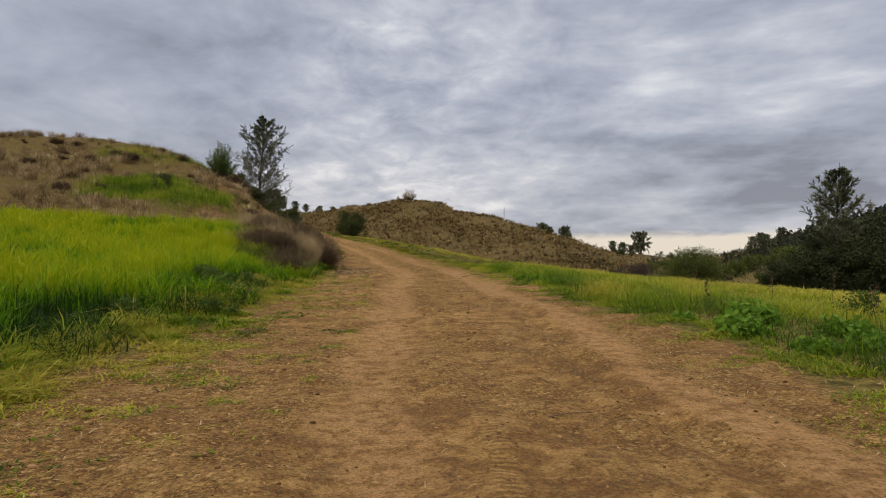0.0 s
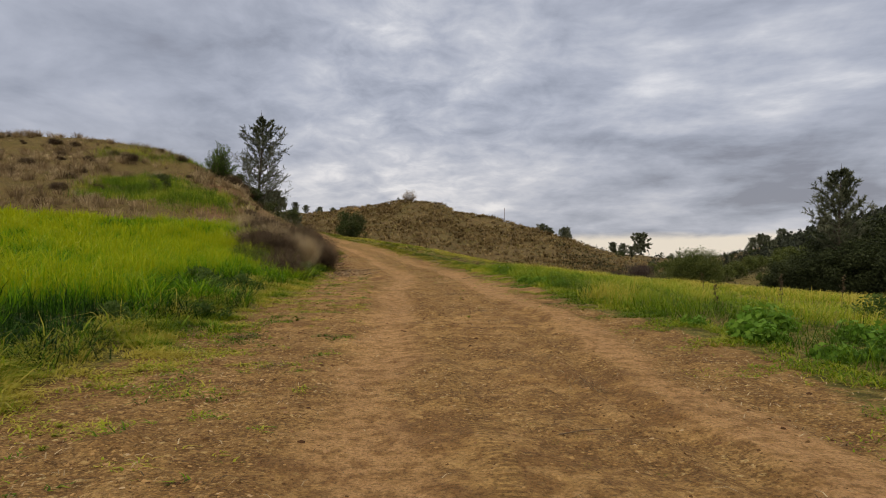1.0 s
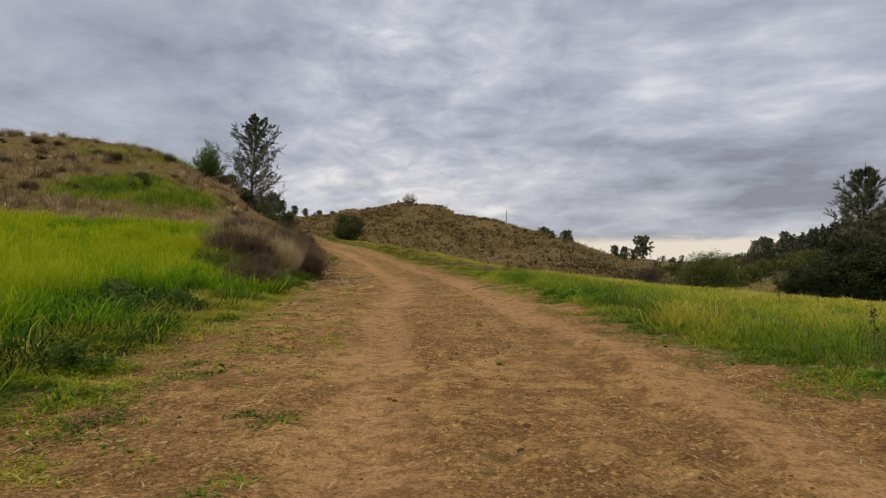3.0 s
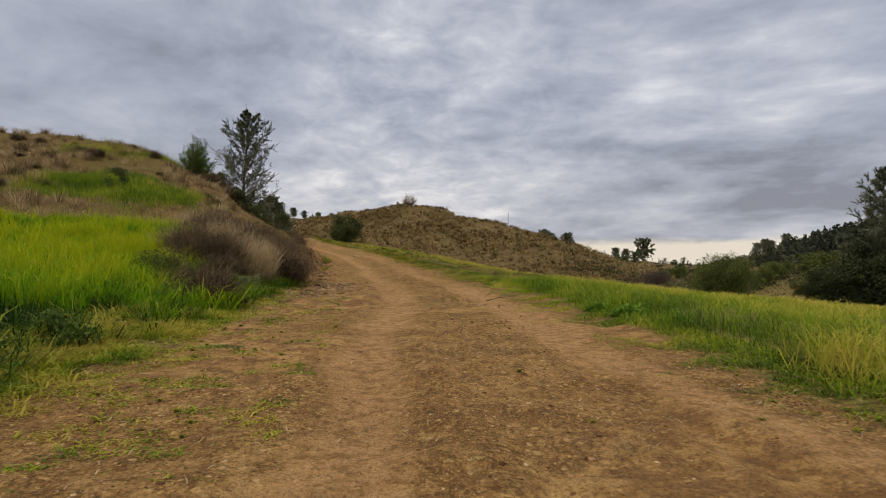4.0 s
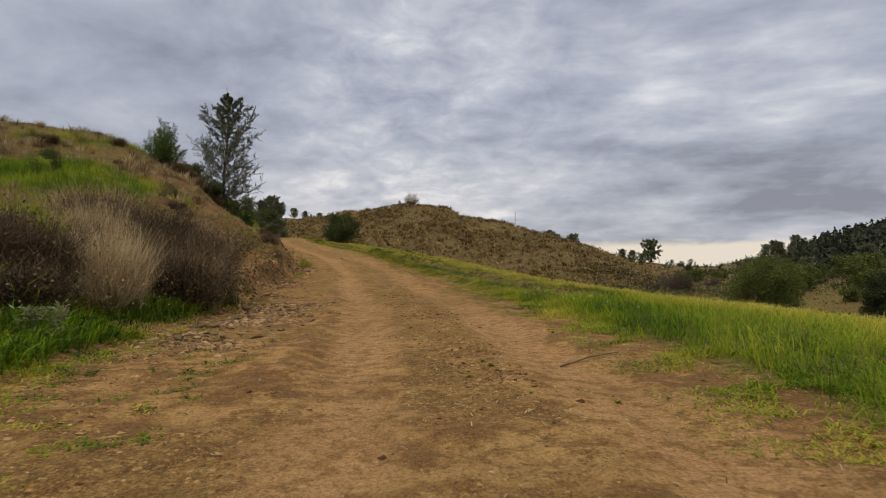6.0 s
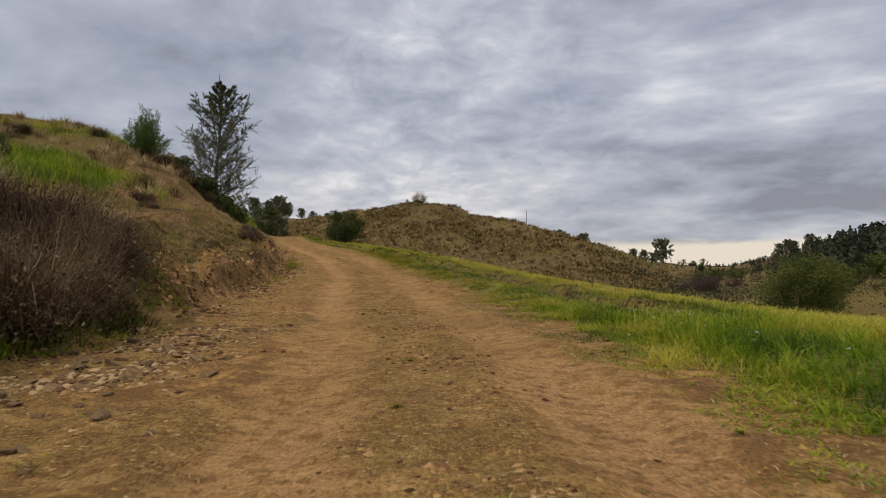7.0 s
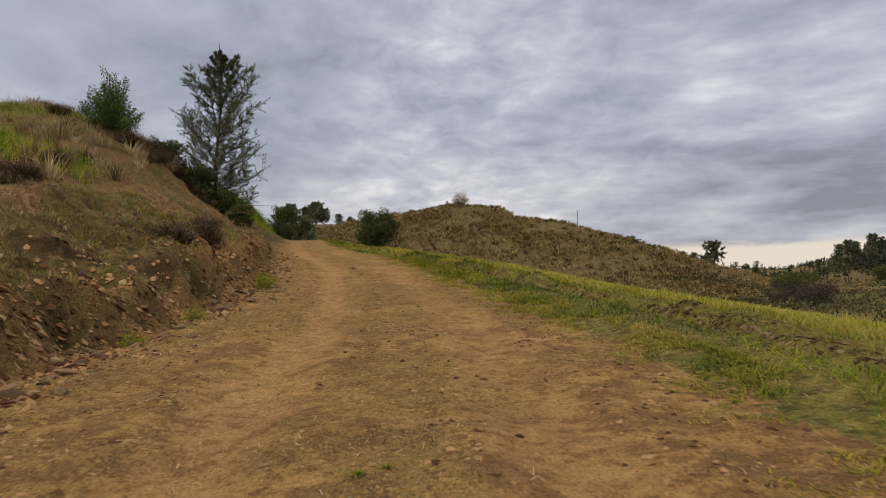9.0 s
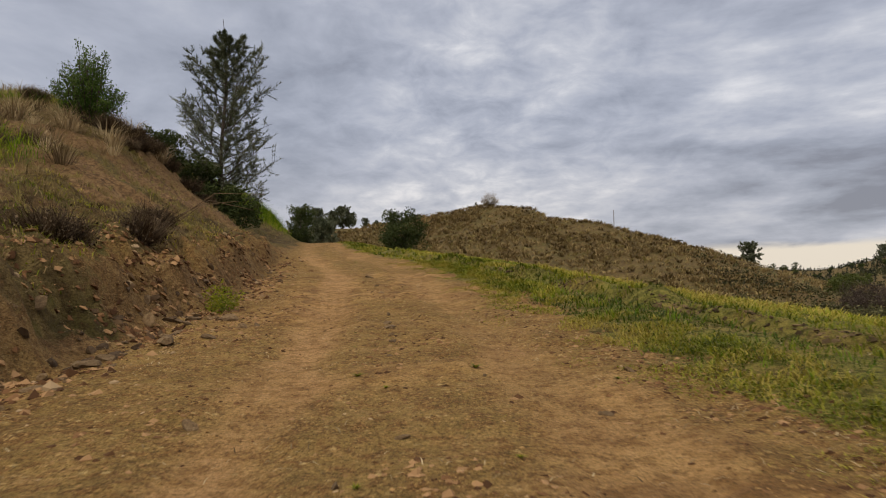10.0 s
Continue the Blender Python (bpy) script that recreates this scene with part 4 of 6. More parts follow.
def left_verge():
    """A mat of trampled yellow-green grass before the tall growth, with loose tufts out on the earth."""
    def mat(x, y, d):
        edge = smooth(-0.15, 0.15, d + 0.12 + 0.40 * fbm(x, y, 1.3, 3, 85))
        return edge * smooth(1.6, 1.0, d) * np.clip(0.80 + 0.8 * fbm(x, y, 0.5, 3, 54), 0.08, 1) * smooth(30, 24, y) * np.clip(9 / np.maximum(y, 5), 0.45, 1)

    def loose(x, y, d):
        return smooth(0.30, 0.50, fbm(x, y, 0.24, 3, 46) + 0.22 * smooth(-1.3, 0.0, d)) * smooth(24, 18, y) * 0.7
    p, d = beside(330000, -1, 31, -0.6, 2.0, True, mat)
    q, e = beside(120000, 1.5, 25, -1.6, 0.2, True, loose)
    p, d = np.concatenate([p, q]), np.concatenate([d, e])
    n = len(p)
    lump = fbm(p[:, 0], p[:, 1], 0.45, 3, 54)
    tall = (0.03 + 0.12 * smooth(-0.3, 1.3, d) + 0.05 * lump * smooth(-0.3, 0.3, d)).clip(0.022, 1) * rng.uniform(0.4, 1.5, n) * np.where(rng.uniform(0, 1, n) < 0.04, 1.9, 1)
    # beyond y 17 to 22 the tint drops: shade before the bank put into colour
    tint = 0.86 + 0.52 * fbm(p[:, 0], p[:, 1], 0.45, 3, 55) + rng.uniform(-0.45, 0.3, n) - 0.25 * smooth(17, 22, p[:, 1]) - 0.30 * smooth(0.0, -0.4, d) - 0.2 * smooth(1.0, 1.7, d)
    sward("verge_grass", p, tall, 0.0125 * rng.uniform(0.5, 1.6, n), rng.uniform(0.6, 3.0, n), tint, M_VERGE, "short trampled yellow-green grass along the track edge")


def shift(y):
    """How far the growth on the valley side reaches in over the track's edge."""
    return curve([-2, 9, 13, 24, 28, 31, 34, 37, 39, 42, 45, 58], [-0.28, -0.28, -0.12, 0.0, 0.15, 0.10, -0.05, -0.32, -0.30, 0.10, 0.20, 0.20], y)


def right_verge():
    """Small loose tufts on the earth before the growth on the valley side."""
    def loose(x, y, d):
        d = d + shift(y)
        return smooth(0.18, 0.42, fbm(x, y, 0.5, 3, 72) + 0.55 * smooth(-0.9, 0.1, d) - 0.12 * smooth(26, 31, y)) * smooth(-1.1, -0.3, d) * np.clip(1.3 - y / 80, 0.4, 1) * (1 - 0.8 * lip_band(x, y))
    p, d = beside(230000, 1, 58, -1.4, 0.7, False, loose)
    n = len(p)
    d = d + shift(p[:, 1])
    tall = (0.03 + 0.05 * smooth(-0.6, 0.5, d)) * rng.uniform(0.4, 1.5, n)
    tint = 0.48 + 0.40 * fbm(p[:, 0], p[:, 1], 0.9, 3, 73) + rng.uniform(-0.35, 0.3, n) + 0.36 * smooth(24, 32, p[:, 1])
    wide, lean, far = 0.010 * rng.uniform(0.6, 1.5, n), rng.uniform(0.6, 2.8, n), p[:, 1] > rng.uniform(22, 32, n)
    for name, s, mat, label in (("low_verge_grass", ~far, M_VERGE, "short patchy yellow-green turf at the track edge"), ("low_lip_turf", far, M_TURF, "short olive turf on the crumbling lip of the track")):
        sward(name, p[s], tall[s], wide[s], lean[s], tint[s], mat, label)


def litter():
    """Bits of straw lying about on the track and its edges."""
    def keep(x, y):
        dl, dr = dists(x, y)
        return np.clip(0.15 + smooth(-1.5, 0.3, dl) + smooth(-1.5, 0.3, dr) + 0.5 * fbm(x, y, 1.1, 3, 74), 0, 1) * smooth(1.6, 0.6, dl) * smooth(1.8, 0.8, dr)
    p = strewn(90000, -13, 4.5, 1.2, 56, keep)
    n = len(p)
    p[:, 2] += 0.022
    sward("straw_litter", p, rng.uniform(0.010, 0.03, n), 0.006 * rng.uniform(0.6, 1.6, n), rng.uniform(1.5, 4.5, n), rng.uniform(0.0, 1.1, n), M_STRAW, "scraps of dry straw strewn on the earth", "litter")


def bank_grass():
    """Low green grass at the foot of the bushes, before the cut bank."""
    def keep(x, y):
        dl, _ = dists(x, y)
        low = smooth(0.1, 0.35, dl) * smooth(2.4, 1.4, dl) * smooth(33, 30, y)
        up = smooth(0.25, 0.6, dl + 0.25 * fbm(x, y, 1.1, 2, 84)) * smooth(4.5, 2.0, dl) * smooth(29, 32, y) * smooth(60, 50, y) * np.clip(0.75 + 1.2 * fbm(x, y, 1.6, 2, 79), 0, 1)
        return np.maximum(low, up) * smooth(15, 18, y) * np.clip(0.55 + 0.8 * fbm(x, y, 1.2, 2, 56), 0, 1)
    y = rng.uniform(28, 60, 52000)
    dl = 0.3 + 3.6 * rng.uniform(0, 1, len(y)) ** 1.6
    x = edge_l(y) - dl
    ok = rng.uniform(0, 1, len(y)) < np.clip(0.75 + 1.3 * fbm(x, y, 1.3, 3, 86), 0.1, 1) * (1 - 0.85 * bare_face(x, y)) * smooth(0.8, 1.5, dl + 0.4 * fbm(x, y, 1.1, 2, 84)) * smooth(60, 52, y)
    p = np.concatenate([strewn(150000, -9, -3, 14, 31, keep), np.stack([x[ok], y[ok], height(x[ok], y[ok]) - 0.015], 1)])
    n = len(p)
    tall = rng.uniform(0.10, 0.30, n) * (1 - 0.6 * smooth(27, 32, p[:, 1]))
    wide, lean = 0.014 * rng.uniform(0.7, 1.6, n), rng.uniform(0.2, 1.8, n)
    # low tint up to y 28: the shade at the bank's foot is in the colour
    tint = 0.18 + 0.55 * smooth(28, 33, p[:, 1]) + 0.40 * fbm(p[:, 0], p[:, 1], 1.2, 3, 57) + rng.uniform(-0.25, 0.3, n)
    high, brown = p[:, 1] > rng.uniform(22, 29, n), fbm(p[:, 0], p[:, 1], 1.8, 3, 87) + rng.uniform(-0.5, 0.5, n) > -0.1
    for name, s, mat, label in (("bank_grass", ~high, M_VERGE, "fresh green grass at the foot of the bank"), ("bank_turf", high & ~brown, M_TURF, "olive grass growing over the cut bank"), ("bank_straw", high & brown, M_HILL_TUFT, "withered brown grass growing over the cut bank")):
        sward(name, p[s], tall[s], wide[s], lean[s], tint[s], mat, label)


def right_meadow():
    def keep(x, y, d):
        d = d + shift(y)
        edge = smooth(-0.05, 0.30, d - 0.05 + 0.38 * fbm(x, y, 1.3, 3, 59))
        gap = np.clip(0.90 + 0.8 * fbm(x, y, 0.9, 3, 58), 0.3, 1)
        return edge * gap * (1 - 0.85 * lip_band(x, y))
    parts = [beside(210000, -2, 30, -0.6, 27, False, keep, 2.5), beside(190000, 24, 58, -0.7, 27, False, keep, 2.6), beside(40000, 58, 92, -0.5, 27, False, keep, 2.0)]
    p, dr = np.concatenate([a for a, _ in parts]), np.concatenate([b for _, b in parts])
    n = len(p)
    dr = dr + shift(p[:, 1])
    late = smooth(24, 31, p[:, 1])
    lip = late * smooth(8, 3, dr)
    big = np.clip((np.hypot(dr, np.maximum(p[:, 1] - 40, 0)) + 3.0) / 7.0, 0.7, 3.6)
    lush, clump = fbm(p[:, 0], p[:, 1], 3.0, 3, 60), fbm(p[:, 0], p[:, 1], 0.55, 3, 69)
    rank = smooth(0.1, 0.6, dr) * smooth(3.0, 1.2, dr) * (1 - 0.65 * late)
    tall = (0.09 + 0.10 * smooth(0.0, 0.5, dr) + 0.11 * rank + 0.05 * lush + 0.09 * clump).clip(0.04, 1) * rng.uniform(0.4, 1.3, n) * (1 - 0.40 * lip)
    tint = 0.50 + 0.30 * lush + rng.uniform(-0.26, 0.26, n) + 0.24 * smooth(1.6, 4.5, dr) + 0.16 * lip + 0.46 * clump - 0.20 * rank
    wide, lean = 0.0105 * big * rng.uniform(0.5, 1.6, n), rng.uniform(0.3, 2.2, n)
    inner = late * smooth(0.15, -0.25, dr - shift(p[:, 1]) - lip_line(p[:, 1])) * smooth(54, 42, p[:, 1])
    tint, tall = tint - 0.52 * inner - 0.12 * late * (1 - inner), tall * (1 - 0.25 * inner)
    turf = (1 - 0.75 * inner) * 0.75 * lip + 0.4 * smooth(26, 44, p[:, 1]) > rng.uniform(0.15, 0.95, n)
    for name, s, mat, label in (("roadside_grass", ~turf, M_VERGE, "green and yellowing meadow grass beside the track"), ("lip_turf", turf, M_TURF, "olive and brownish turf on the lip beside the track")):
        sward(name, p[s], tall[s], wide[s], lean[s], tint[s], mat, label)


def hill_grass():
    def keep(x, y):
        dl, _ = dists(x, y)
        g = hill_green(x, y)
        return smooth(1.0, 3.0, dl) * smooth(28, 36, y) * np.clip(0.05 + 0.9 * g + 0.30 * fbm(x, y, 3, 3, 61), 0, 1) * (1 - 0.85 * bare_face(x, y) * (1 - g))
    p = strewn(520000, -48, -6, 28, 100, keep)
    n = len(p)
    g = hill_green(p[:, 0], p[:, 1])
    lush = g > rng.uniform(0.1, 0.9, n)
    for name, sel, tall, mat, tint, label in (
        ("hill_grass", lush, rng.uniform(0.15, 0.75, n) * (1 + 0.5 * fbm(p[:, 0], p[:, 1], 2.2, 2, 80)), M_HILL_GREEN, 0.45 + 0.55 * fbm(p[:, 0], p[:, 1], 2.5, 3, 81) + rng.uniform(-0.35, 0.35, n), "lush green grass patch on the hillside"),
        ("hill_straw", ~lush, rng.uniform(0.08, 0.26, n), M_HILL_TUFT, rng.uniform(0.1, 1.1, n), "thin dry straw-coloured grass on the hillside"),
    ):
        q = p[sel]
        sward(name, q, tall[sel], 0.016 * rng.uniform(0.7, 1.5, len(q)), rng.uniform(0.2, 1.3, len(q)), tint[sel], mat, label)


def tufts(name, p, tall, count, wide, material, label, base_tint, sprawl=1.0):
    """Clumps of stiff blades, one joined mesh."""
    n = len(p)
    foot = np.repeat(p, count, 0)
    size = np.repeat(tall, count)
    turn = rng.uniform(0, 2 * np.pi, n * count)
    q = np.sqrt(rng.uniform(0, 1, n * count))
    foot[:, 0] += np.cos(turn) * q * size * 0.28
    foot[:, 1] += np.sin(turn) * q * size * 0.28
    tint = np.repeat(base_tint, count) + rng.uniform(-0.15, 0.2, n * count)
    v, f, t = blades(foot, size * rng.uniform(0.6, 1.15, n * count) / sprawl, size * wide, sprawl * (0.15 + 0.75 * q * rng.uniform(0.5, 1.2, n * count)), tint, turn)
    stuff(name, mesh_of(name, v, f, material, t), label, "grass tufts")


def hill_tufts():
    def keep(x, y):
        dl, _ = dists(x, y)
        return smooth(5, 9, dl) * smooth(34, 41, y) * (1 - hill_green(x, y)) * np.clip(0.5 + 0.8 * fbm(x, y, 5, 2, 62), 0, 1)
    p = strewn(4800, -55, -9, 34, 92, keep)
    tufts("dry_tufts", p, rng.uniform(0.45, 1.15, len(p)) ** 1.3, 46, 0.030, M_STRAW, "greyish dry grass tufts over the brown hillside", rng.uniform(0.15, 0.9, len(p)), 1.35)

    def keep_mid(x, y):
        return smooth(108, 122, y) * smooth(-2.5, 0.0, shape(x, y)) * np.clip(0.75 + 0.6 * fbm(x, y, 8, 3, 63), 0, 1)
    p = strewn(21000, -75, 75, 108, 200, keep_mid)
    tufts("hill_tufts", p, rng.uniform(0.65, 1.3, len(p)) ** 1.8, 11, 0.12, M_HILL_TUFT, "dense brown grass tufts covering the rounded hill", rng.uniform(0.1, 0.85, len(p)), 1.7)


def bank_tufts():
    """Olive and brown tussocks clinging to the cut bank."""
    def keep(x, y):
        dl, _ = dists(x, y)
        return smooth(0.8, 1.6, dl + 0.4 * fbm(x, y, 1.1, 2, 84)) * smooth(9, 6, dl) * smooth(29, 32, y) * smooth(74, 60, y) * np.clip(0.60 + 1.0 * fbm(x, y, 1.9, 3, 66), 0, 1) * (1 - 0.85 * bare_face(x, y))
    p = strewn(20000, -22, -5, 29, 74, keep)
    n = len(p)
    tufts("bank_tufts", p, rng.uniform(0.06, 0.22, n), 24, 0.040, M_HILL_TUFT, "olive and brown grass tussocks on the cut bank", np.clip(0.65 + 0.7 * fbm(p[:, 0], p[:, 1], 2.5, 2, 67), 0, 1))


def track_weeds():
    """Small weeds and straw on the track itself."""
    def keep(x, y):
        dl, dr = dists(x, y)
        inside = smooth(0.3, -0.2, dl) * smooth(0.3, -0.2, dr)
        mid = np.exp(-(((x - rut_mid(y) - 0.05) / 0.42) ** 2)) * (0.5 + 3.0 * smooth(13, 20, y)) + smooth(-1.9, -0.6, dl) * (1.0 + 0.8 * smooth(18, 26, y)) + smooth(-1.6, -0.1, dr) * 1.2
        return inside * mid * np.clip(fbm(x, y, 1.1, 3, 64) + 0.22, 0, 1)
    p = strewn(40000, -14, 4, 1.5, 60, keep)
    n = len(p)
    tufts("track_weeds", p, rng.uniform(0.02, 0.065, n), 18, 0.075, M_TURF, "scattered small weeds on the bare earth", rng.uniform(-0.1, 0.8, n), 2.4)


tall_meadow(), left_verge(), right_verge(), litter(), bank_grass(), right_meadow(), hill_grass(), hill_tufts(), bank_tufts(), track_weeds()


# ==== trees and bushes ====
def tree(name, meshes, x, y, label, category, group="", size=1.0, turn=0.0, sink=0.1):
    ob = thing(name, Matrix.Identity(4), label, category, group)
    for n, me, *finer in meshes:
        piece = part(n, me, ob)
        for n2, me2 in finer[0] if finer else ():
            part(n2, me2, piece)
    return stand(ob, x, y, sink, turn, size)


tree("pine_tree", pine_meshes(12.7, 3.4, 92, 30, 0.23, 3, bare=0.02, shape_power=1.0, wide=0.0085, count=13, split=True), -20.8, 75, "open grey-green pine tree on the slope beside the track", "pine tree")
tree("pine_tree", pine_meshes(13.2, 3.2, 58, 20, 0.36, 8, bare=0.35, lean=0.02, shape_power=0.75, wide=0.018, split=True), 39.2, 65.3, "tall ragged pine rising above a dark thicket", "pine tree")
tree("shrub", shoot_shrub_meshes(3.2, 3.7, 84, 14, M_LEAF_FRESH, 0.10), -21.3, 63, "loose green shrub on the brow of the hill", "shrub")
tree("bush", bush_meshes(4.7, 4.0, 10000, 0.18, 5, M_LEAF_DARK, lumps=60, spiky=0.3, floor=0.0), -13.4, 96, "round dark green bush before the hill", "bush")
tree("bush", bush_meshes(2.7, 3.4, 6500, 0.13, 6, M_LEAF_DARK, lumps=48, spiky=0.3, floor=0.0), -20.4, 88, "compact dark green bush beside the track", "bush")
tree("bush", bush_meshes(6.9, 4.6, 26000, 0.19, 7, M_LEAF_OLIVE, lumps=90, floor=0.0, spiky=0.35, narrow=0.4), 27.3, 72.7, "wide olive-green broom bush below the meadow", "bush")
v, f, t = twig_bush_mesh(3.8, 2.9, 420, 9, M_STRAW, 0.016, spread=1.3, wild=0.05)
crown = bush_meshes(3.7, 3.0, 900, 0.17, 9, M_HILL_TUFT, stems=0, lumps=30, floor=0.2, spiky=0.5)
tree("bush", [("brushwood", mesh_of("brushwood", v, f, M_STRAW, t))] + crown, -9.4, 183, "round airy grey-brown bush on the hilltop", "bush")

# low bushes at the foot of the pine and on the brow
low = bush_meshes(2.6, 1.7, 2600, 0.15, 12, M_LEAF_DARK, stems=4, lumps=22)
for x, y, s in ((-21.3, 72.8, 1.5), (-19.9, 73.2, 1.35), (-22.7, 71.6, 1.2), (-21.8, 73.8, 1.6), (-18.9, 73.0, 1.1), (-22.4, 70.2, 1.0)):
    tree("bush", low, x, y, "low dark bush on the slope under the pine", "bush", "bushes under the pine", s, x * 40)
v, f, t = twig_bush_mesh(1.0, 0.6, 1100, 13, M_TWIG, 0.007, wild=0.09)
lv = leaves(np.repeat(v[2::5], 2, 0) + rng.normal(size=(2200, 3)) * 0.09, rng.uniform(0.02, 0.06, 2200), rng.uniform(0, 1.0, 2200))
scrub = [("brushwood", mesh_of("brushwood", v, f, M_TWIG, t)), ("dead_foliage", mesh_of("dead_foliage", lv[0], lv[1], M_TWIG, lv[2]))]
for x, y, s in ((-33.9, 63, 1.2), (-33.2, 66.6, 1.5), (-30, 63, 1.6), (-26.1, 65.8, 1.2), (-30.5, 70.8, 1.1), (-24.2, 46.2, 1.0), (-38.3, 60.5, 1.3), (-42.5, 72, 1.4), (-29, 51, 1.1), (-26.1, 44.7, 1.0), (-20.0, 62.5, 1.5), (-18.8, 62.0, 1.0), (-19.6, 64.2, 1.1), (-8.5, 44.2, 1.0), (-9.3, 47.3, 1.1), (-10.0, 49, 0.9), (-7.5, 37.3, 0.8), (-13.5, 46.3, 1.0), (-20.6, 65.2, 1.3), (-20.3, 66.2, 1.4), (-19.9, 67.0, 1.2), (-21.0, 66.6, 1.1), (-19.2, 67.6, 1.4), (-18.7, 68.4, 1.2), (-12.2, 44.0, 0.9), (-15.3, 50.1, 1.0), (-16.5, 52.0, 1.2), (-17.6, 55.0, 1.2)):
    tree("scrub_bush", scrub, x, y, "low brown scrub bush on the dry slope", "bush", "scrub bushes on the hillside", s, x * 77)
spots = np.random.default_rng(12)
for k in range(26):
    y = spots.uniform(42, 74)
    x = float(edge_l(y)) - spots.uniform(9, 34)
    if float(hill_green(x, y)) < 0.3:
        tree("scrub_bush", scrub, x, y, "low brown scrub bush on the dry slope", "bush", "scrub bushes on the hillside", spots.uniform(0.5, 1.2), k * 77)
# dry thicket along the verge
def dry_bush(name, x, y, wide, tall, seed, material, label, count=1500, thin=0.006):
    ob = thing(name, Matrix.Identity(4), label, "bush", "dry bushes along the verge")
    v, f, t = twig_bush_mesh(wide, tall, count, seed, material, thin, wild=0.15 if material is M_STRAW else 0.16)
    part("brushwood", mesh_of("brushwood", v, f, material, t + (0.3 if material is M_STRAW else 0)), ob)
    many = count if material is M_STRAW else 2 * count
    at = v[2::5][rng.integers(0, count, many)] + rng.normal(size=(many, 3)) * 0.14 * tall
    lv = leaves(at, rng.uniform(0.02, 0.06, many), rng.uniform(0, 0.8, many))
    part("dead_foliage", mesh_of("dead_foliage", lv[0], lv[1], material, lv[2]), ob)
    return stand(ob, x, y, 0.05, seed * 50)


for x, y, w, h, k, straw in (
    (-4.35, 18.4, 1.1, 0.5, 1, 0), (-4.75, 19.2, 1.1, 0.55, 2, 0), (-5.95, 23.0, 1.7, 1.1, 4, 0), (-6.6, 23.7, 1.4, 1.05, 5, 0), (-5.3, 22.1, 1.0, 0.65, 6, 0),
    (-4.95, 23.5, 1.0, 1.3, 7, 1), (-5.4, 24.4, 1.1, 1.2, 8, 1), (-4.75, 25.3, 1.3, 0.95, 9, 0), (-5.5, 27.8, 1.9, 1.05, 10, 0), (-5.05, 26.5, 1.4, 0.8, 11, 0),
    (-7.6, 28.2, 1.8, 0.8, 12, 0), (-8.3, 29.3, 1.6, 0.9, 13, 1), (-6.9, 26.6, 1.6, 1.0, 14, 1), (-6.7, 28.8, 1.7, 0.95, 15, 0), (-7.4, 24.9, 1.4, 0.7, 16, 1),
    (-7.1, 30.5, 1.5, 0.5, 17, 1), (-7.8, 31.3, 1.4, 0.5, 18, 1), (-6.6, 30.2, 1.4, 0.6, 19, 0), (-5.9, 25.6, 1.3, 0.9, 20, 0)):
    if straw:
        dry_bush("straw_clump", x, y, w, h, k, M_STRAW, "tall clump of pale dry grass by the track", 2000, 0.004)
    else:
        dry_bush("dry_bush", x, y, w, h, k, M_TWIG, "dark brown leafless bush by the track", 3200, 0.0042)
dark_weed = bush_meshes(0.9, 0.55, 1100, 0.06, 15, M_LEAF_FRESH, stems=3, lumps=16, spiky=0.8)
for x, y, s in ((-4.3, 12.6, 1.0), (-3.9, 13.6, 0.8), (-4.9, 13.2, 0.9), (-5.1, 20.6, 0.8), (-5.8, 22.5, 0.8), (-5.4, 24.6, 0.7), (-3.2, 9.4, 0.6), (-3.9, 8.4, 0.7)):
    tree("leafy_weed", dark_weed, x, y, "dark green leafy weed at the edge of the grass", "weed", "weeds in the grass", s, x * 90)
tree("bush", bush_meshes(1.5, 1.5, 2600, 0.08, 28, M_LEAF_DARK, stems=4, lumps=22, spiky=0.4, floor=0.0), -19.8, 46.2, "small dark green bush in the lush hillside grass", "bush")
green_bush = bush_meshes(1.7, 0.95, 4200, 0.05, 27, M_LEAF_DARKOLIVE, stems=5, lumps=30, spiky=0.7, floor=0.0)
for x, y, s in ((-5.65, 20.1, 0.72), (-6.25, 20.7, 0.62), (-6.4, 25.0, 0.7), (-5.1, 21.2, 0.4)):
    tree("green_bush", green_bush, x, y, "dark olive bush among the dry brush", "bush", "green bushes along the verge", s, x * 60)
broad = bush_meshes(0.8, 0.26, 900, 0.08, 16, M_LEAF_LUSH, stems=3, lumps=16, narrow=0.7, spiky=0.8)
for x, y, s in ((3.5, 7.6, 0.9), (3.85, 8.4, 1.1), (4.2, 6.6, 0.9), (3.3, 8.9, 0.6), (4.5, 7.4, 0.9), (4.2, 8.9, 0.8), (3.7, 6.5, 0.7), (2.4, 16.7, 0.8), (2.2, 17.6, 0.7), (2.7, 15.8, 0.7), (2.9, 11.6, 0.4), (2.7, 18.4, 0.5), (2.2, 25.6, 0.5), (2.4, 27.0, 0.5), (2.1, 26.3, 0.4)):
    tree("broadleaf_weed", broad, x, y, "fresh green broad-leaved weed on the verge", "weed", "weeds on the verge", s, x * 200 + y * 31)
# brown bushes down in the valley
purple = bush_meshes(5.2, 3.0, 5200, 0.15, 17, M_BROWN_LEAF, stems=3, lumps=40, floor=0.02, spiky=0.5)
for x, y, s, k in ((25.4, 96.5, 0.6, 0), (28.3, 95.5, 0.85, 70), (33, 111, 1.0, 140), (46, 130, 0.7, 100)):
    tree("brown_bush", purple, x, y, "purplish brown leafless bush in the valley", "bush", "brown bushes in the valley", s, k)
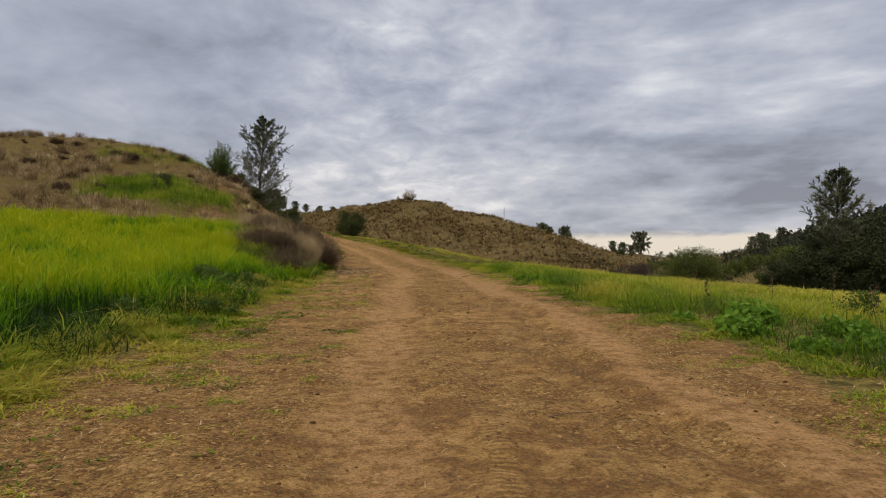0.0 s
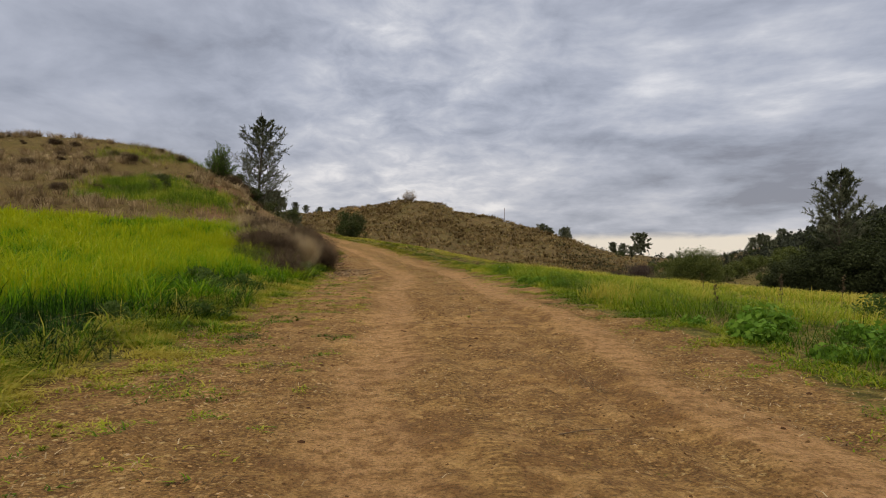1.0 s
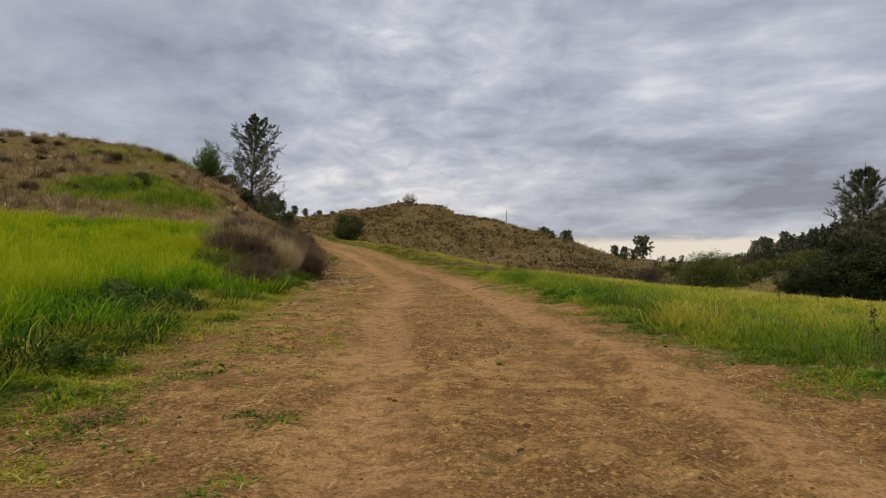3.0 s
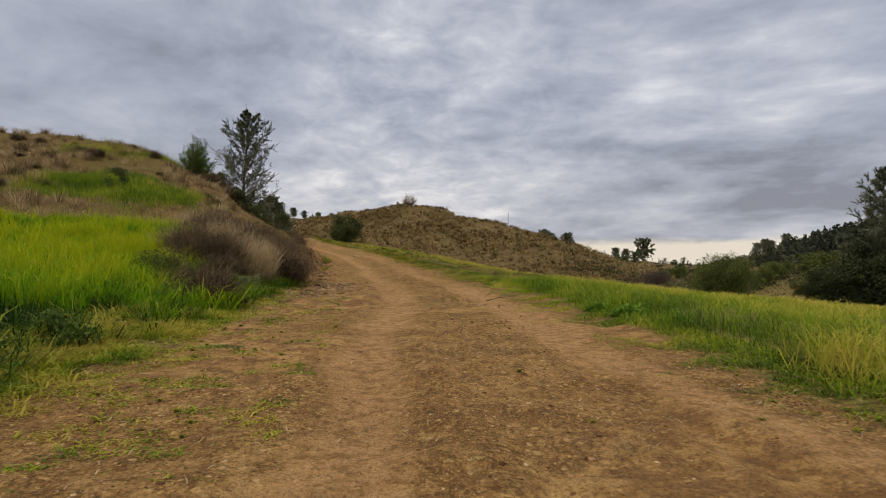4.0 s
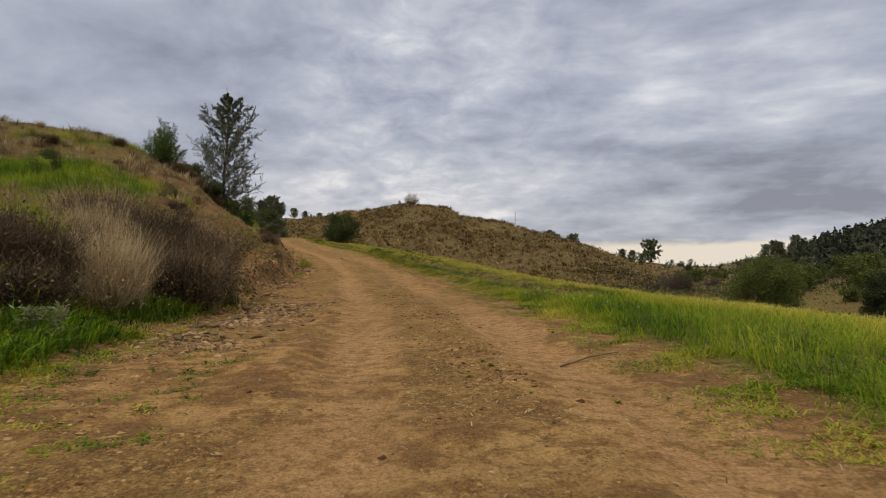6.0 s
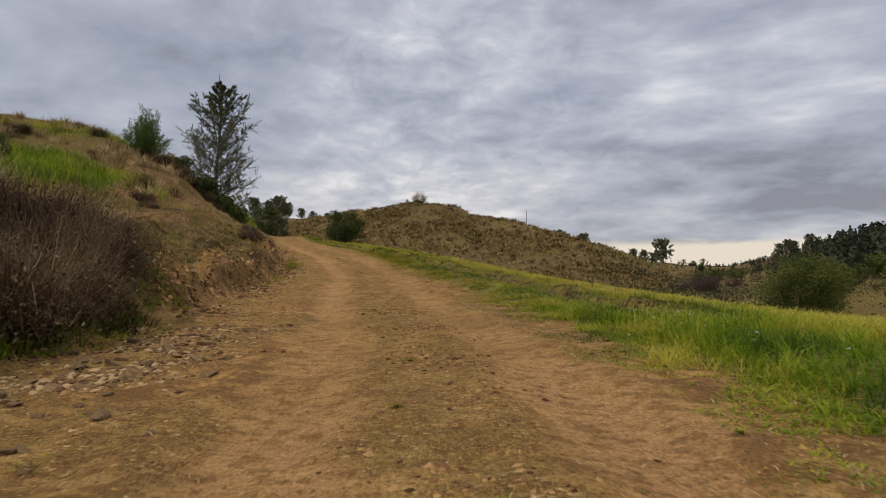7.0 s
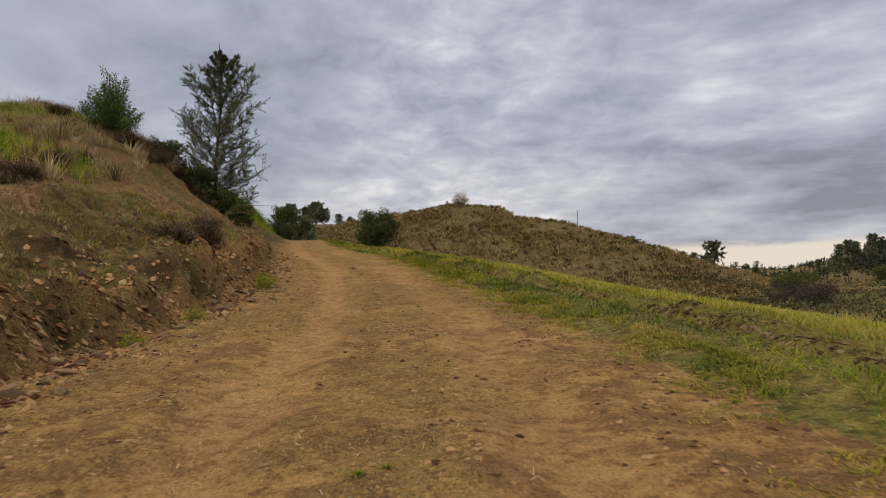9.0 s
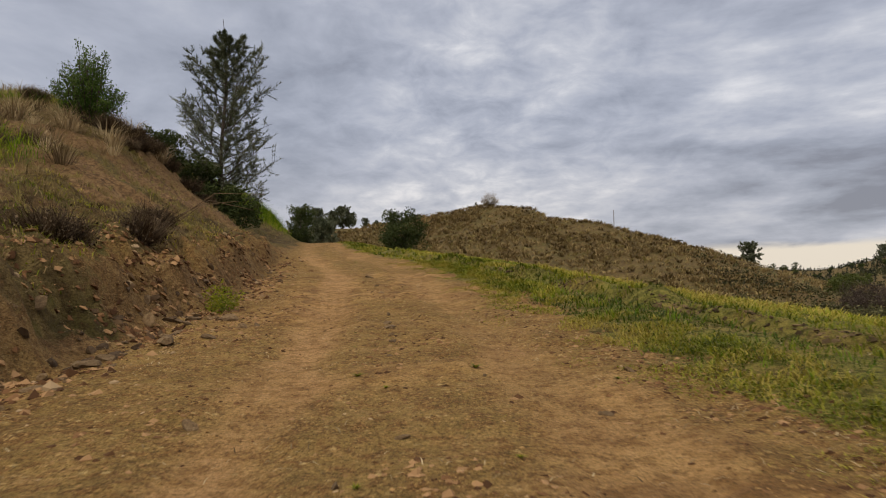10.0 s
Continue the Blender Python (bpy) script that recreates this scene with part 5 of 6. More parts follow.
olive = bush_meshes(5.0, 3.4, 2200, 0.34, 18, M_LEAF_OLIVE, stems=3, lumps=34, floor=0.02)
for x, y, s, k in ((47, 100, 0.8, 0), (56, 108, 1.0, 50), (64, 135, 1.1, 90), (75, 120, 1.0, 10), (85, 150, 1.2, 44), (48, 150, 0.8, 12), (58, 170, 1.0, 120), (95, 190, 1.4, 66), (80, 210, 1.3, 5), (110, 230, 1.4, 80), (35.5, 67, 0.32, 80), (33, 80, 0.5, 10), (36, 84, 0.6, 50), (39, 88, 0.7, 95), (41, 79, 0.7, 20), (44, 86, 0.8, 70), (37, 76, 0.45, 140), (49, 92, 0.9, 33)):
    tree("bush", olive, x, y, "olive-green bush in the valley", "bush", "bushes in the valley", s, k)
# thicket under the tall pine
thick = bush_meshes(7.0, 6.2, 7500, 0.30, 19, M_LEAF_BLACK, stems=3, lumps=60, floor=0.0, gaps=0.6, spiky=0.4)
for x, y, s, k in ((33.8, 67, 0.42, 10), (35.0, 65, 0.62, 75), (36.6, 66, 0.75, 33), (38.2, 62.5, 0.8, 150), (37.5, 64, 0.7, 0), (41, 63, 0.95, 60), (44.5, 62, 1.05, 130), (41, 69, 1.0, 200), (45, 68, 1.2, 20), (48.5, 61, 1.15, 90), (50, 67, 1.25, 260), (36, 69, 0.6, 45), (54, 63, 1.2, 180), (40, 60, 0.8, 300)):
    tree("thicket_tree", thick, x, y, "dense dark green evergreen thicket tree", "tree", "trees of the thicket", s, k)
# pines of the wooded hillside and on the ridges
kinds = [pine_meshes(9.5, 3.9, 22, 5, 1.05, 20 + k, bare=0.03, shape_power=0.6, wide=0.15, count=5, twigs=False) for k in range(3)]
low_kind = bush_meshes(6.0, 6.5, 700, 1.05, 24, M_LEAF_DARK, stems=1, lumps=40, floor=0.05)
r = np.random.default_rng(5)
dense = [pine_meshes(9.5, 4.0, 44, 9, 0.9, 20 + k, bare=0.03, shape_power=0.6, wide=0.14, count=7, twigs=False) for k in range(2)]
made = 0
while made < 200:
    y = r.uniform(115, 420)
    bear = r.uniform(0.46, 0.95)
    x = bear * y + 4
    if r.uniform() > smooth(0.47, 0.62, np.array([bear]))[0]:
        continue
    k = made % 4
    tree("hillside_pine" if k < 3 else "hillside_tree", kinds[k] if k < 3 else low_kind, x, y, "dark pine of the wooded hillside" if k < 3 else "dense dark tree of the wooded hillside", "pine tree" if k < 3 else "tree", "trees of the wooded hillside", r.uniform(0.6, 1.1), r.uniform(0, 360))
    made += 1


def far_wood():
    """The wood that covers the far hillside, tree by tree of ragged clumps."""
    y = rng.uniform(200, 720, 9000)
    bear = rng.uniform(0.20, 1.2, 9000)
    ok = rng.uniform(0, 1, 9000) < smooth(0.20, 0.36, bear) * np.clip(0.75 + 0.8 * fbm(bear * 300, y, 40, 2, 76), 0, 1) * smooth(190, 300, y)
    y, x = y[ok], bear[ok] * y[ok]
    n, many = len(x), 24
    tall = rng.uniform(5, 13, n) * (0.30 + 0.70 * smooth(0.44, 0.60, x / y))
    q = rng.uniform(0.05, 1, (n, many))
    a = rng.uniform(0, 2 * np.pi, (n, many))
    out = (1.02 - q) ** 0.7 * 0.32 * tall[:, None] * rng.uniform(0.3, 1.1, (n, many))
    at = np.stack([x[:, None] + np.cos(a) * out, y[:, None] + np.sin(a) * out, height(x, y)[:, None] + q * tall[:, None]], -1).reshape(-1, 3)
    # tint climbs with height in each tree: the wood's lower shade is painted
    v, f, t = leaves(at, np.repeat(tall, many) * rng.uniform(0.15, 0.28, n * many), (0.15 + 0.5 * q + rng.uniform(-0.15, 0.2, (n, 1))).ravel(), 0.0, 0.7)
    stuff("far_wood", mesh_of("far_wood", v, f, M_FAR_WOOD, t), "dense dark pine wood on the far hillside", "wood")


def undergrowth():
    """Scrub over the valley floor and the slope beyond it."""
    y = 55 + 400 * rng.uniform(0, 1, 16000) ** 1.3
    x = y * rng.uniform(0.12, 0.95, 16000) + 8
    ok = rng.uniform(0, 1, 16000) < np.clip(0.48 + 1.1 * fbm(x, y, 18, 3, 71), 0, 1) * smooth(22, 28, x - edge_r(y)) * smooth(3, -2, shape(x, y) - smooth(60, 300, y) * 60)
    p = np.stack([x[ok], y[ok], height(x[ok], y[ok])], 1)
    n, far = len(p), np.clip(p[:, 1] / 260, 0.3, 1.3)
    at = np.repeat(p, 14, 0) + rng.normal(size=(n * 14, 3)).clip(-1.2, 1.2) * np.repeat(rng.uniform(0.5, 1.4, n) * far, 14)[:, None] * [1.5, 1.5, 0.8] + [0, 0, 0.4]
    shade = np.repeat(0.4 + 0.5 * fbm(p[:, 0], p[:, 1], 9, 2, 77), 14)
    v, f, t = leaves(at, np.repeat(far, 14) * rng.uniform(0.45, 1.0, n * 14), shade + rng.uniform(-0.3, 0.4, n * 14))
    stuff("undergrowth", mesh_of("undergrowth", v, f, M_SCRUB, t), "olive and brown scrub covering the valley and far slope", "scrub")


far_wood(), undergrowth()
for bear, y, s, k in ((0.472, 560, 1.0, 0), (0.484, 566, 1.15, 1), (0.493, 560, 1.0, 0), (0.516, 560, 1.25, 1)):
    tree("ridge_pine", dense[k], bear * y, y, "round-headed dark pine on the ridge", "pine tree", "pines on the ridge", s, y + 99 * k)
for x, y, s, k in ((90, 485, 1.25, 0), (154.5, 514, 1.7, 1), (134, 490, 0.9, 2), (128, 495, 0.8, 0), (141, 492, 0.8, 1), (76, 470, 1.0, 1), (71, 468, 1.2, 2), (-103, 398, 1.3, 0), (-98, 399, 0.9, 1), (-109, 399, 1.0, 2), (-90, 400, 0.6, 1), (-84, 402, 0.5, 0), (-117, 398, 1.1, 1), (-76, 404, 0.5, 2), (-68, 405, 0.5, 0), (-24.6, 108, 0.40, 2), (-26.2, 112, 0.42, 1), (-28, 110, 0.33, 0)):
    tree("ridge_pine", dense[k % 2], x, y, "lone dark pine on the ridge", "pine tree", "pines on the ridge", s, x * 13)
made = 0
while made < 90:
    x, y = r.uniform(120, 480), r.uniform(400, 620)
    tree("valley_tree", low_kind if made % 3 else kinds[made % 2], x, y, "distant dark tree beyond the valley", "tree", "distant trees beyond the valley", r.uniform(0.35, 0.8), r.uniform(0, 360))
    made += 1
small = pine_meshes(9.5, 3.0, 9, 3, 2.2, 33, wide=0.3, count=4, twigs=False)
for k in range(26):
    x = -62 + 2.0 * k + r.uniform(-0.8, 0.8)
    if abs(x + 9.5) > 2.5:
        tree("seedling_pine", small, x, float(curve(MID_X, MID_Y, x)) + r.uniform(-1, 3), "small young pine along the hill crest", "pine tree", "young pines on the crest", r.uniform(0.05, 0.15), r.uniform(0, 360))

# ==== stones, sticks ====
rock_kinds = [rock_mesh(70 + k, 0.45 + 0.07 * (k % 4)) for k in range(6)]
for me in rock_kinds:
    me.materials.append(M_STONE)
clod_kinds = [rock_mesh(90 + k, 0.7) for k in range(3)]
for me in clod_kinds:
    me.materials.append(M_CLOD)


def rock(x, y, size, k, label="pale broken stone lying in the ditch", group="stones in the ditch", clod=False):
    kinds_ = clod_kinds if clod else rock_kinds
    ob = new("clod" if clod else "stone", kinds_[k % len(kinds_)])
    tagged(ob, label, "clod" if clod else "stone", group)
    z, zx, zy = (float(v) for v in height(np.array([x, x + 0.12, x]), np.array([y, y, y + 0.12])))
    lie = Vector(((z - zx) / 0.12, (z - zy) / 0.12, 1.0)).to_track_quat("Z", "Y").to_matrix().to_4x4()
    ob.matrix_world = Matrix.Translation((x, y, z + size * (0.0 if clod else 0.04))) @ lie @ pose(0, 0, 0, r.uniform(-14, 14), r.uniform(-14, 14), r.uniform(0, 360)) @ Matrix.Diagonal((size, size * r.uniform(0.7, 1), size, 1))


for x, y, s in ((-7.35, 44.4, 0.34), (-6.4, 43.2, 0.42), (-6.1, 43.5, 0.22), (-6.7, 45.2, 0.40), (-6.5, 45.0, 0.25), (-10.3, 55.2, 0.34), (-10.0, 54.6, 0.25), (-8.7, 44.6, 0.3), (-7.9, 45.3, 0.2), (-3.8, 27.7, 0.22), (-3.3, 26.0, 0.18), (-4.18, 44.05, 0.18), (-4.3, 44.5, 0.15), (-6.5, 52.8, 0.24), (-5.0, 35.6, 0.2), (-6.7, 43.7, 0.26), (-5.2, 34.4, 0.24), (-5.4, 36.3, 0.3), (-5.6, 36.6, 0.22)):
    rock(x, y, s, int(abs(x * 100)))
for n in range(95):
    y = r.uniform(21.5, 28.5)
    rock(float(edge_l(y)) + r.normal(0.75, 0.45), y, 0.08 + 0.17 * r.uniform() ** 2.2, n, "pale broken stone in the rubble at the track edge", "rubble at the track edge")
n = 0
while n < 110:
    y = r.uniform(21, 58)
    dl = r.normal(0.15, 0.55)
    x = float(edge_l(y)) - dl
    rock(x, y, r.uniform(0.09, 0.20) * (1.6 if r.uniform() < 0.15 else 1), n)
    n += 1
for n in range(90):
    y = r.uniform(29, 50)
    rock(float(edge_r(y)) + float(lip_line(y)) + r.normal(-0.05, 0.12), y, r.uniform(0.04, 0.09), n, "brown earth clod on the crumbling lip", "earth clods on the lip", True)
for n in range(160):
    y = r.uniform(29, 60)
    rock(float(edge_l(y)) - abs(r.normal(0.3, 0.5)), y, r.uniform(0.05, 0.22), n, "brown earth clod on the cut bank", "earth clods on the bank", True)


def chip(fine=True, flat=0.55):
    """A rough chip: of eight faces where it is small, of twenty where it is larger."""
    bm = bmesh.new()
    if fine:
        v = np.array([[1, 0, 0.1], [0.1, 1, 0], [-1, 0.1, 0], [0, -1, 0.1], [0.35, 0.3, 0.8], [-0.3, -0.2, -0.9]], float)
        f = np.array([[0, 1, 4], [1, 2, 4], [2, 3, 4], [3, 0, 4], [1, 0, 5], [2, 1, 5], [3, 2, 5], [0, 3, 5]])
    else:
        bmesh.ops.create_icosphere(bm, subdivisions=1, radius=1.0)
        v, f = np.array([p.co for p in bm.verts]), np.array([[q.index for q in face.verts] for face in bm.faces])
    bm.free()
    return v * [1, 0.85, flat], f


def pebbles(name, count, keep, lo, hi, material, label, box, form):
    p = strewn(count, *box, keep)
    n, (fv, ff) = len(p), form
    size = rng.uniform(0, 1, n) ** 2.5 * (hi - lo) + lo
    a = rng.uniform(0, 2 * np.pi, n)
    v = fv[None] * rng.uniform(0.75, 1.2, (n, len(fv), 3)) * size[:, None, None] + rng.uniform(-0.16, 0.16, (n, len(fv), 3)) * size[:, None, None]
    c, s = np.cos(a)[:, None], np.sin(a)[:, None]
    v = np.stack([v[..., 0] * c - v[..., 1] * s, v[..., 0] * s + v[..., 1] * c, v[..., 2]], -1)
    here = height(p[:, 0], p[:, 1])
    gx, gy = (height(p[:, 0] + 0.06, p[:, 1]) - here) / 0.06, (height(p[:, 0], p[:, 1] + 0.06) - here) / 0.06
    v[..., 2] += 0.6 * (v[..., 0] * np.clip(gx, -0.8, 0.8)[:, None] + v[..., 1] * np.clip(gy, -0.8, 0.8)[:, None])
    v = v + p[:, None] + [0, 0, 0.013]
    f = (ff[None] + np.arange(n)[:, None, None] * len(fv)).reshape(-1, 3)
    stuff(name, mesh_of(name, v.reshape(-1, 3), f, material, np.repeat(rng.uniform(-0.25, 1.25, n), len(fv))), label, "gravel")


M_GRAVEL = blade_material("gravel", (0.0, (0.110, 0.056, 0.024)), (0.5, (0.225, 0.128, 0.053)), (0.9, (0.330, 0.205, 0.092)), (1.25, (0.44, 0.31, 0.17)), through_light=0.0, rough=0.9)


M_RUBBLE = blade_material("rubble", (0.0, (0.080, 0.047, 0.024)), (0.6, (0.205, 0.128, 0.062)), (1.25, (0.330, 0.232, 0.130)), through_light=0.0, rough=0.9)
M_CLODS = blade_material("reddish_clods", (0.0, (0.065, 0.031, 0.014)), (0.5, (0.170, 0.086, 0.038)), (1.2, (0.330, 0.195, 0.092)), through_light=0.0, rough=0.95)
# the next but one is the darkest earth, for the lip crumbs only
M_LIP_EARTH = blade_material("dark_lip_earth", (0.0, (0.030, 0.020, 0.010)), (0.5, (0.078, 0.052, 0.026)), (1.0, (0.170, 0.115, 0.060)), through_light=0.0, rough=0.95)
M_CRUMB = blade_material("earth_crumbs", (0.0, (0.095, 0.049, 0.018)), (0.5, (0.220, 0.124, 0.046)), (1.0, (0.360, 0.218, 0.085)), through_light=0.0, rough=0.95)


def on_track(x, y):
    dl, dr = dists(x, y)
    _, worn, gravel, *_ = zones(x, y)
    return smooth(0.8, -0.1, dl) * smooth(0.6, -0.2, dr) * np.clip(0.12 + gravel * 0.8 - 0.4 * worn, 0.03, 1) * np.clip(14 / np.maximum(y, 8), 0.3, 1) + 0.7 * smooth(-2.4, -0.4, dl) * smooth(0.6, 0, dl) * smooth(21, 26, y) * smooth(60, 45, y) * np.clip(0.5 + 1.2 * fbm(x, y, 1.4, 2, 83), 0, 1)


pebbles("gravel", 120000, on_track, 0.005, 0.021, M_GRAVEL, "loose gravel and crumbs of earth on the track", (-13, 3.6, 1.2, 58), chip())


def crumbly(x, y):
    dl, dr = dists(x, y)
    _, worn, gravel, *_ = zones(x, y)
    return smooth(1.0, 0.0, dl) * smooth(1.2, 0.0, dr) * np.clip(0.25 + 0.7 * gravel - 0.25 * worn, 0.06, 1) * np.clip(1.2 - y / 70, 0.3, 1)


pebbles("earth_crumbs", 190000, crumbly, 0.005, 0.020, M_CRUMB, "loose crumbs of brown earth on the track", (-12, 4.2, 1.2, 52), chip())


def cloddy(x, y):
    dl, dr = dists(x, y)
    _, worn, *_ = zones(x, y)
    return smooth(0.8, -0.1, dl) * smooth(0.8, -0.1, dr) * np.clip(1.6 * fbm(x, y, 1.5, 3, 78) - 0.05 + 0.5 * smooth(-2.2, -0.6, dl) * smooth(20, 25, y) + 0.55 * np.exp(-(((x - rut_mid(y) - 0.3) / 0.65) ** 2)) * smooth(14, 20, y), 0, 1) * (1 - 0.75 * worn)


pebbles("loose_clods", 16000, cloddy, 0.009, 0.030, M_CLODS, "dark reddish clods of earth strewn on the track", (-12, 4.2, 0.5, 52), chip(False))


def crown_clods(x, y):
    dl, dr = dists(x, y)
    return (np.exp(-(((x - rut_mid(y) - 0.15) / 0.42) ** 2)) * smooth(11, 16, y) + 0.7 * smooth(-2.2, -0.9, dl) * smooth(0.3, -0.2, dl) * smooth(16, 22, y) + 0.6 * smooth(-1.3, -0.7, dr) * smooth(0.4, -0.1, dr) * smooth(24, 28, y)) * np.clip(0.25 + 1.3 * fbm(x, y, 0.8, 3, 93), 0, 1)


pebbles("crown_clods", 130000, crown_clods, 0.008, 0.040, M_CLODS, "reddish clods and stones along the crown of the track", (-8, 2, 10, 50), chip())
pebbles("crumbled_earth", 85000, cloddy, 0.007, 0.024, M_CRUMB, "patches of crumbled reddish earth on the track", (-12, 4.2, 0.5, 46), chip())


def broken(x, y):
    dl, _ = dists(x, y)
    return (np.exp(-(((dl - 0.10) / 0.50) ** 2)) + 0.45 * smooth(0.2, 0.6, dl) * smooth(2.2, 1.2, dl)) * smooth(25, 30, y) * smooth(66, 54, y) * np.clip(0.5 + 0.9 * fbm(x, y, 1.0, 2, 75), 0, 1)


pebbles("broken_earth", 170000, broken, 0.012, 0.075, M_CLODS, "broken brown earth and stones at the foot of the bank", (-14, -3.5, 25, 64), chip(True, 0.75))


def rubbly(x, y):
    dl, _ = dists(x, y)
    return np.exp(-(((dl + 0.75) / 0.55) ** 2)) * smooth(20.5, 23, y) * smooth(29.5, 26.5, y) * np.clip(0.5 + 1.0 * fbm(x, y, 0.9, 2, 90), 0, 1)


pebbles("rubble", 30000, rubbly, 0.010, 0.055, M_RUBBLE, "broken brown stones and grit at the track edge", (-5.5, -1.8, 20, 33), chip(False))
pebbles("ditch_stones", 17000, lambda x, y: broken(x, y) * 0.8, 0.022, 0.080, M_RUBBLE, "small broken stones lying in the ditch", (-14, -3.5, 25, 64), chip(False, 0.7))
pebbles("lip_earth", 170000, lip_band, 0.012, 0.060, M_LIP_EARTH, "dark crumbled earth along the lip of the track", (-6, 3.5, 28, 54), chip())


def stick(points, radius, label, name="stick"):
    pts = np.array(points, float)
    pts[:, 2] += height(pts[:, 0], pts[:, 1])
    v, f, _ = tube(pts, np.linspace(radius, radius * 0.4, len(pts)), 5)
    tagged(new(name, mesh_of(name, v, f, M_DEADWOOD, smooth_faces=True)), label, "stick")


stick([(0.66, 4.10, 0.012), (0.80, 4.15, 0.02), (0.98, 4.25, 0.015)], 0.0055, "thin dry stick lying on the earth")
stick([(0.6, 20.7, 0.015), (0.9, 20.9, 0.03), (1.25, 21.2, 0.02)], 0.012, "thin dry stick lying on the earth")
stick([(-4.6, 28.0, 0.02), (-4.9, 29.0, 0.03), (-5.1, 30.2, 0.03), (-5.2, 31.0, 0.02)], 0.014, "long dry cane lying along the ditch")
for k, (dx, dz) in enumerate(((1.9, 0.9), (2.2, 1.3), (1.5, 0.7))):
    stick([(-11.4 + 0.1 * k, 51.9, 0.05), (-11.4 + dx * 0.5, 52.3, dz * 0.55 + 0.4), (-11.4 + dx, 52.8, dz + 0.9)], 0.014, "pale dry reed leaning out of the bank", "reed")

# pale stones strewn on the hillside
for k, (x, y, size) in enumerate(((-33.6, 60.2, 0.4), (-33.1, 59.6, 0.3), (-33.9, 58.9, 0.35), (-32.8, 58.2, 0.25), (-34.4, 57.6, 0.3), (-33.3, 57.0, 0.28), (-9.6, 53.0, 0.3), (-9.2, 52.2, 0.25))):
    rock(x, y, size, k, "pale stone on the dry hillside", "stones on the hillside")

# small plants
pale_plant = bush_meshes(0.7, 0.55, 500, 0.07, 41, blade_material("pale_leaves", (0.0, (0.09, 0.11, 0.035)), (1.0, (0.30, 0.31, 0.15))), stems=4, lumps=14, spiky=0.9, narrow=0.3)
for x, y, s in ((-4.4, 21.2, 0.9), (-4.7, 21.8, 0.7), (-6.0, 30.8, 0.7)):
    tree("pale_weed", pale_plant, x, y, "pale grey-green weed among the brush", "weed", "pale weeds", s, x * 70)
yellow_plant = bush_meshes(0.6, 0.4, 500, 0.06, 42, M_TURF, stems=3, lumps=14, spiky=0.9, narrow=0.35)
for x, y, s in ((-7.3, 46.4, 1.2), (-7.0, 45.8, 0.8), (-6.2, 40.4, 0.7), (-5.9, 38.2, 0.6)):
    tree("yellow_weed", yellow_plant, x, y, "yellow-green weed among the stones of the ditch", "weed", "weeds in the ditch", s, x * 70)
tree("leafy_weed", dark_weed, 6.5, 10.0, "dark green leafy weed at the edge of the grass", "weed", "weeds in the grass", 0.9, 40)


def flower(x, y):
    z = float(height(np.array([x]), np.array([y]))[0])
    tall = r.uniform(0.10, 0.16)
    ob = thing("flower", pose(x, y, z, 0, 0, r.uniform(0, 360)), "small white flower on a thin green stalk", "flower", "white flowers on the verge")
    v, f, t = tube(np.array([[0, 0, -0.02], [0.01, 0.01, tall * 0.6], [0.025, 0.0, tall]]), np.array([0.003, 0.0025, 0.002]), 4)
    part("stalk", mesh_of("stalk", v, f, M_VERGE, t * 0 + 0.3), ob)
    at = np.array([0.025, 0, tall]) + rng.normal(size=(14, 3)) * [0.007, 0.007, 0.004]
    v, f, t = leaves(at, rng.uniform(0.008, 0.014, 14), rng.uniform(0.3, 1, 14), 0.5, 0.8)
    part("petals", mesh_of("petals", v, f, M_PETAL, t), ob, "white petals")


M_PETAL = blade_material("petals", (0.0, (0.60, 0.60, 0.52)), (1.0, (0.80, 0.80, 0.74)))
for k in range(9):
    flower(2.0 + r.normal(0, 0.35), 26.3 + r.normal(0, 1.0))


def dry_stalk(x, y, tall):
    """An upright dead stalk with side sprigs and seed heads."""
    z = float(height(np.array([x]), np.array([y]))[0])
    ob = thing("dry_stalk", pose(x, y, z, r.uniform(-6, 6), r.uniform(-6, 6), r.uniform(0, 360)), "upright dark brown seed stalk in the grass", "stalk", "dry stalks in the meadow")
    line = np.stack([0.02 * np.sin(np.linspace(0, 3, 6)), 0.015 * np.cos(np.linspace(0, 4, 6)), np.linspace(-0.03, tall, 6)], 1)
    v, f, t = tube(line, np.linspace(0.006, 0.002, 6), 5)
    part("stem", mesh_of("stem", v, f, M_TWIG, t), ob)
    q = r.uniform(0.35, 1.0, 60)
    at = np.stack([r.normal(0, 0.022, 60), r.normal(0, 0.022, 60), q * tall], 1)
    v, f, t = leaves(at, rng.uniform(0.02, 0.05, 60), rng.uniform(0.1, 0.7, 60), 0.0, 0.5)
    tagged(part("seed_heads", mesh_of("seed_heads", v, f, M_TWIG, t), ob), kind="stuff")


for x, y, tall in ((5.4, 8.2, 0.55), (6.0, 12.0, 0.6), (7.4, 11.2, 0.5), (4.2, 10.4, 0.45), (8.6, 14.5, 0.6), (6.6, 17.0, 0.5), (9.2, 9.6, 0.5), (4.4, 29.0, 0.45), (5.2, 33.0, 0.5), (3.2, 37.5, 0.4), (7.5, 24.0, 0.5)):
    dry_stalk(x, y, tall)

# post on the crest of the hill
z = float(height(np.array([16.0]), np.array([172.0]))[0])
post = thing("marker_post", pose(16.0, 172.0, z - 0.2), "thin grey wooden post on the hill crest", "post")
v, f, _ = tube(np.array([[0, 0, 0], [0.02, 0, 2.0], [0.03, 0.01, 3.7]]), np.array([0.07, 0.065, 0.06]), 7)
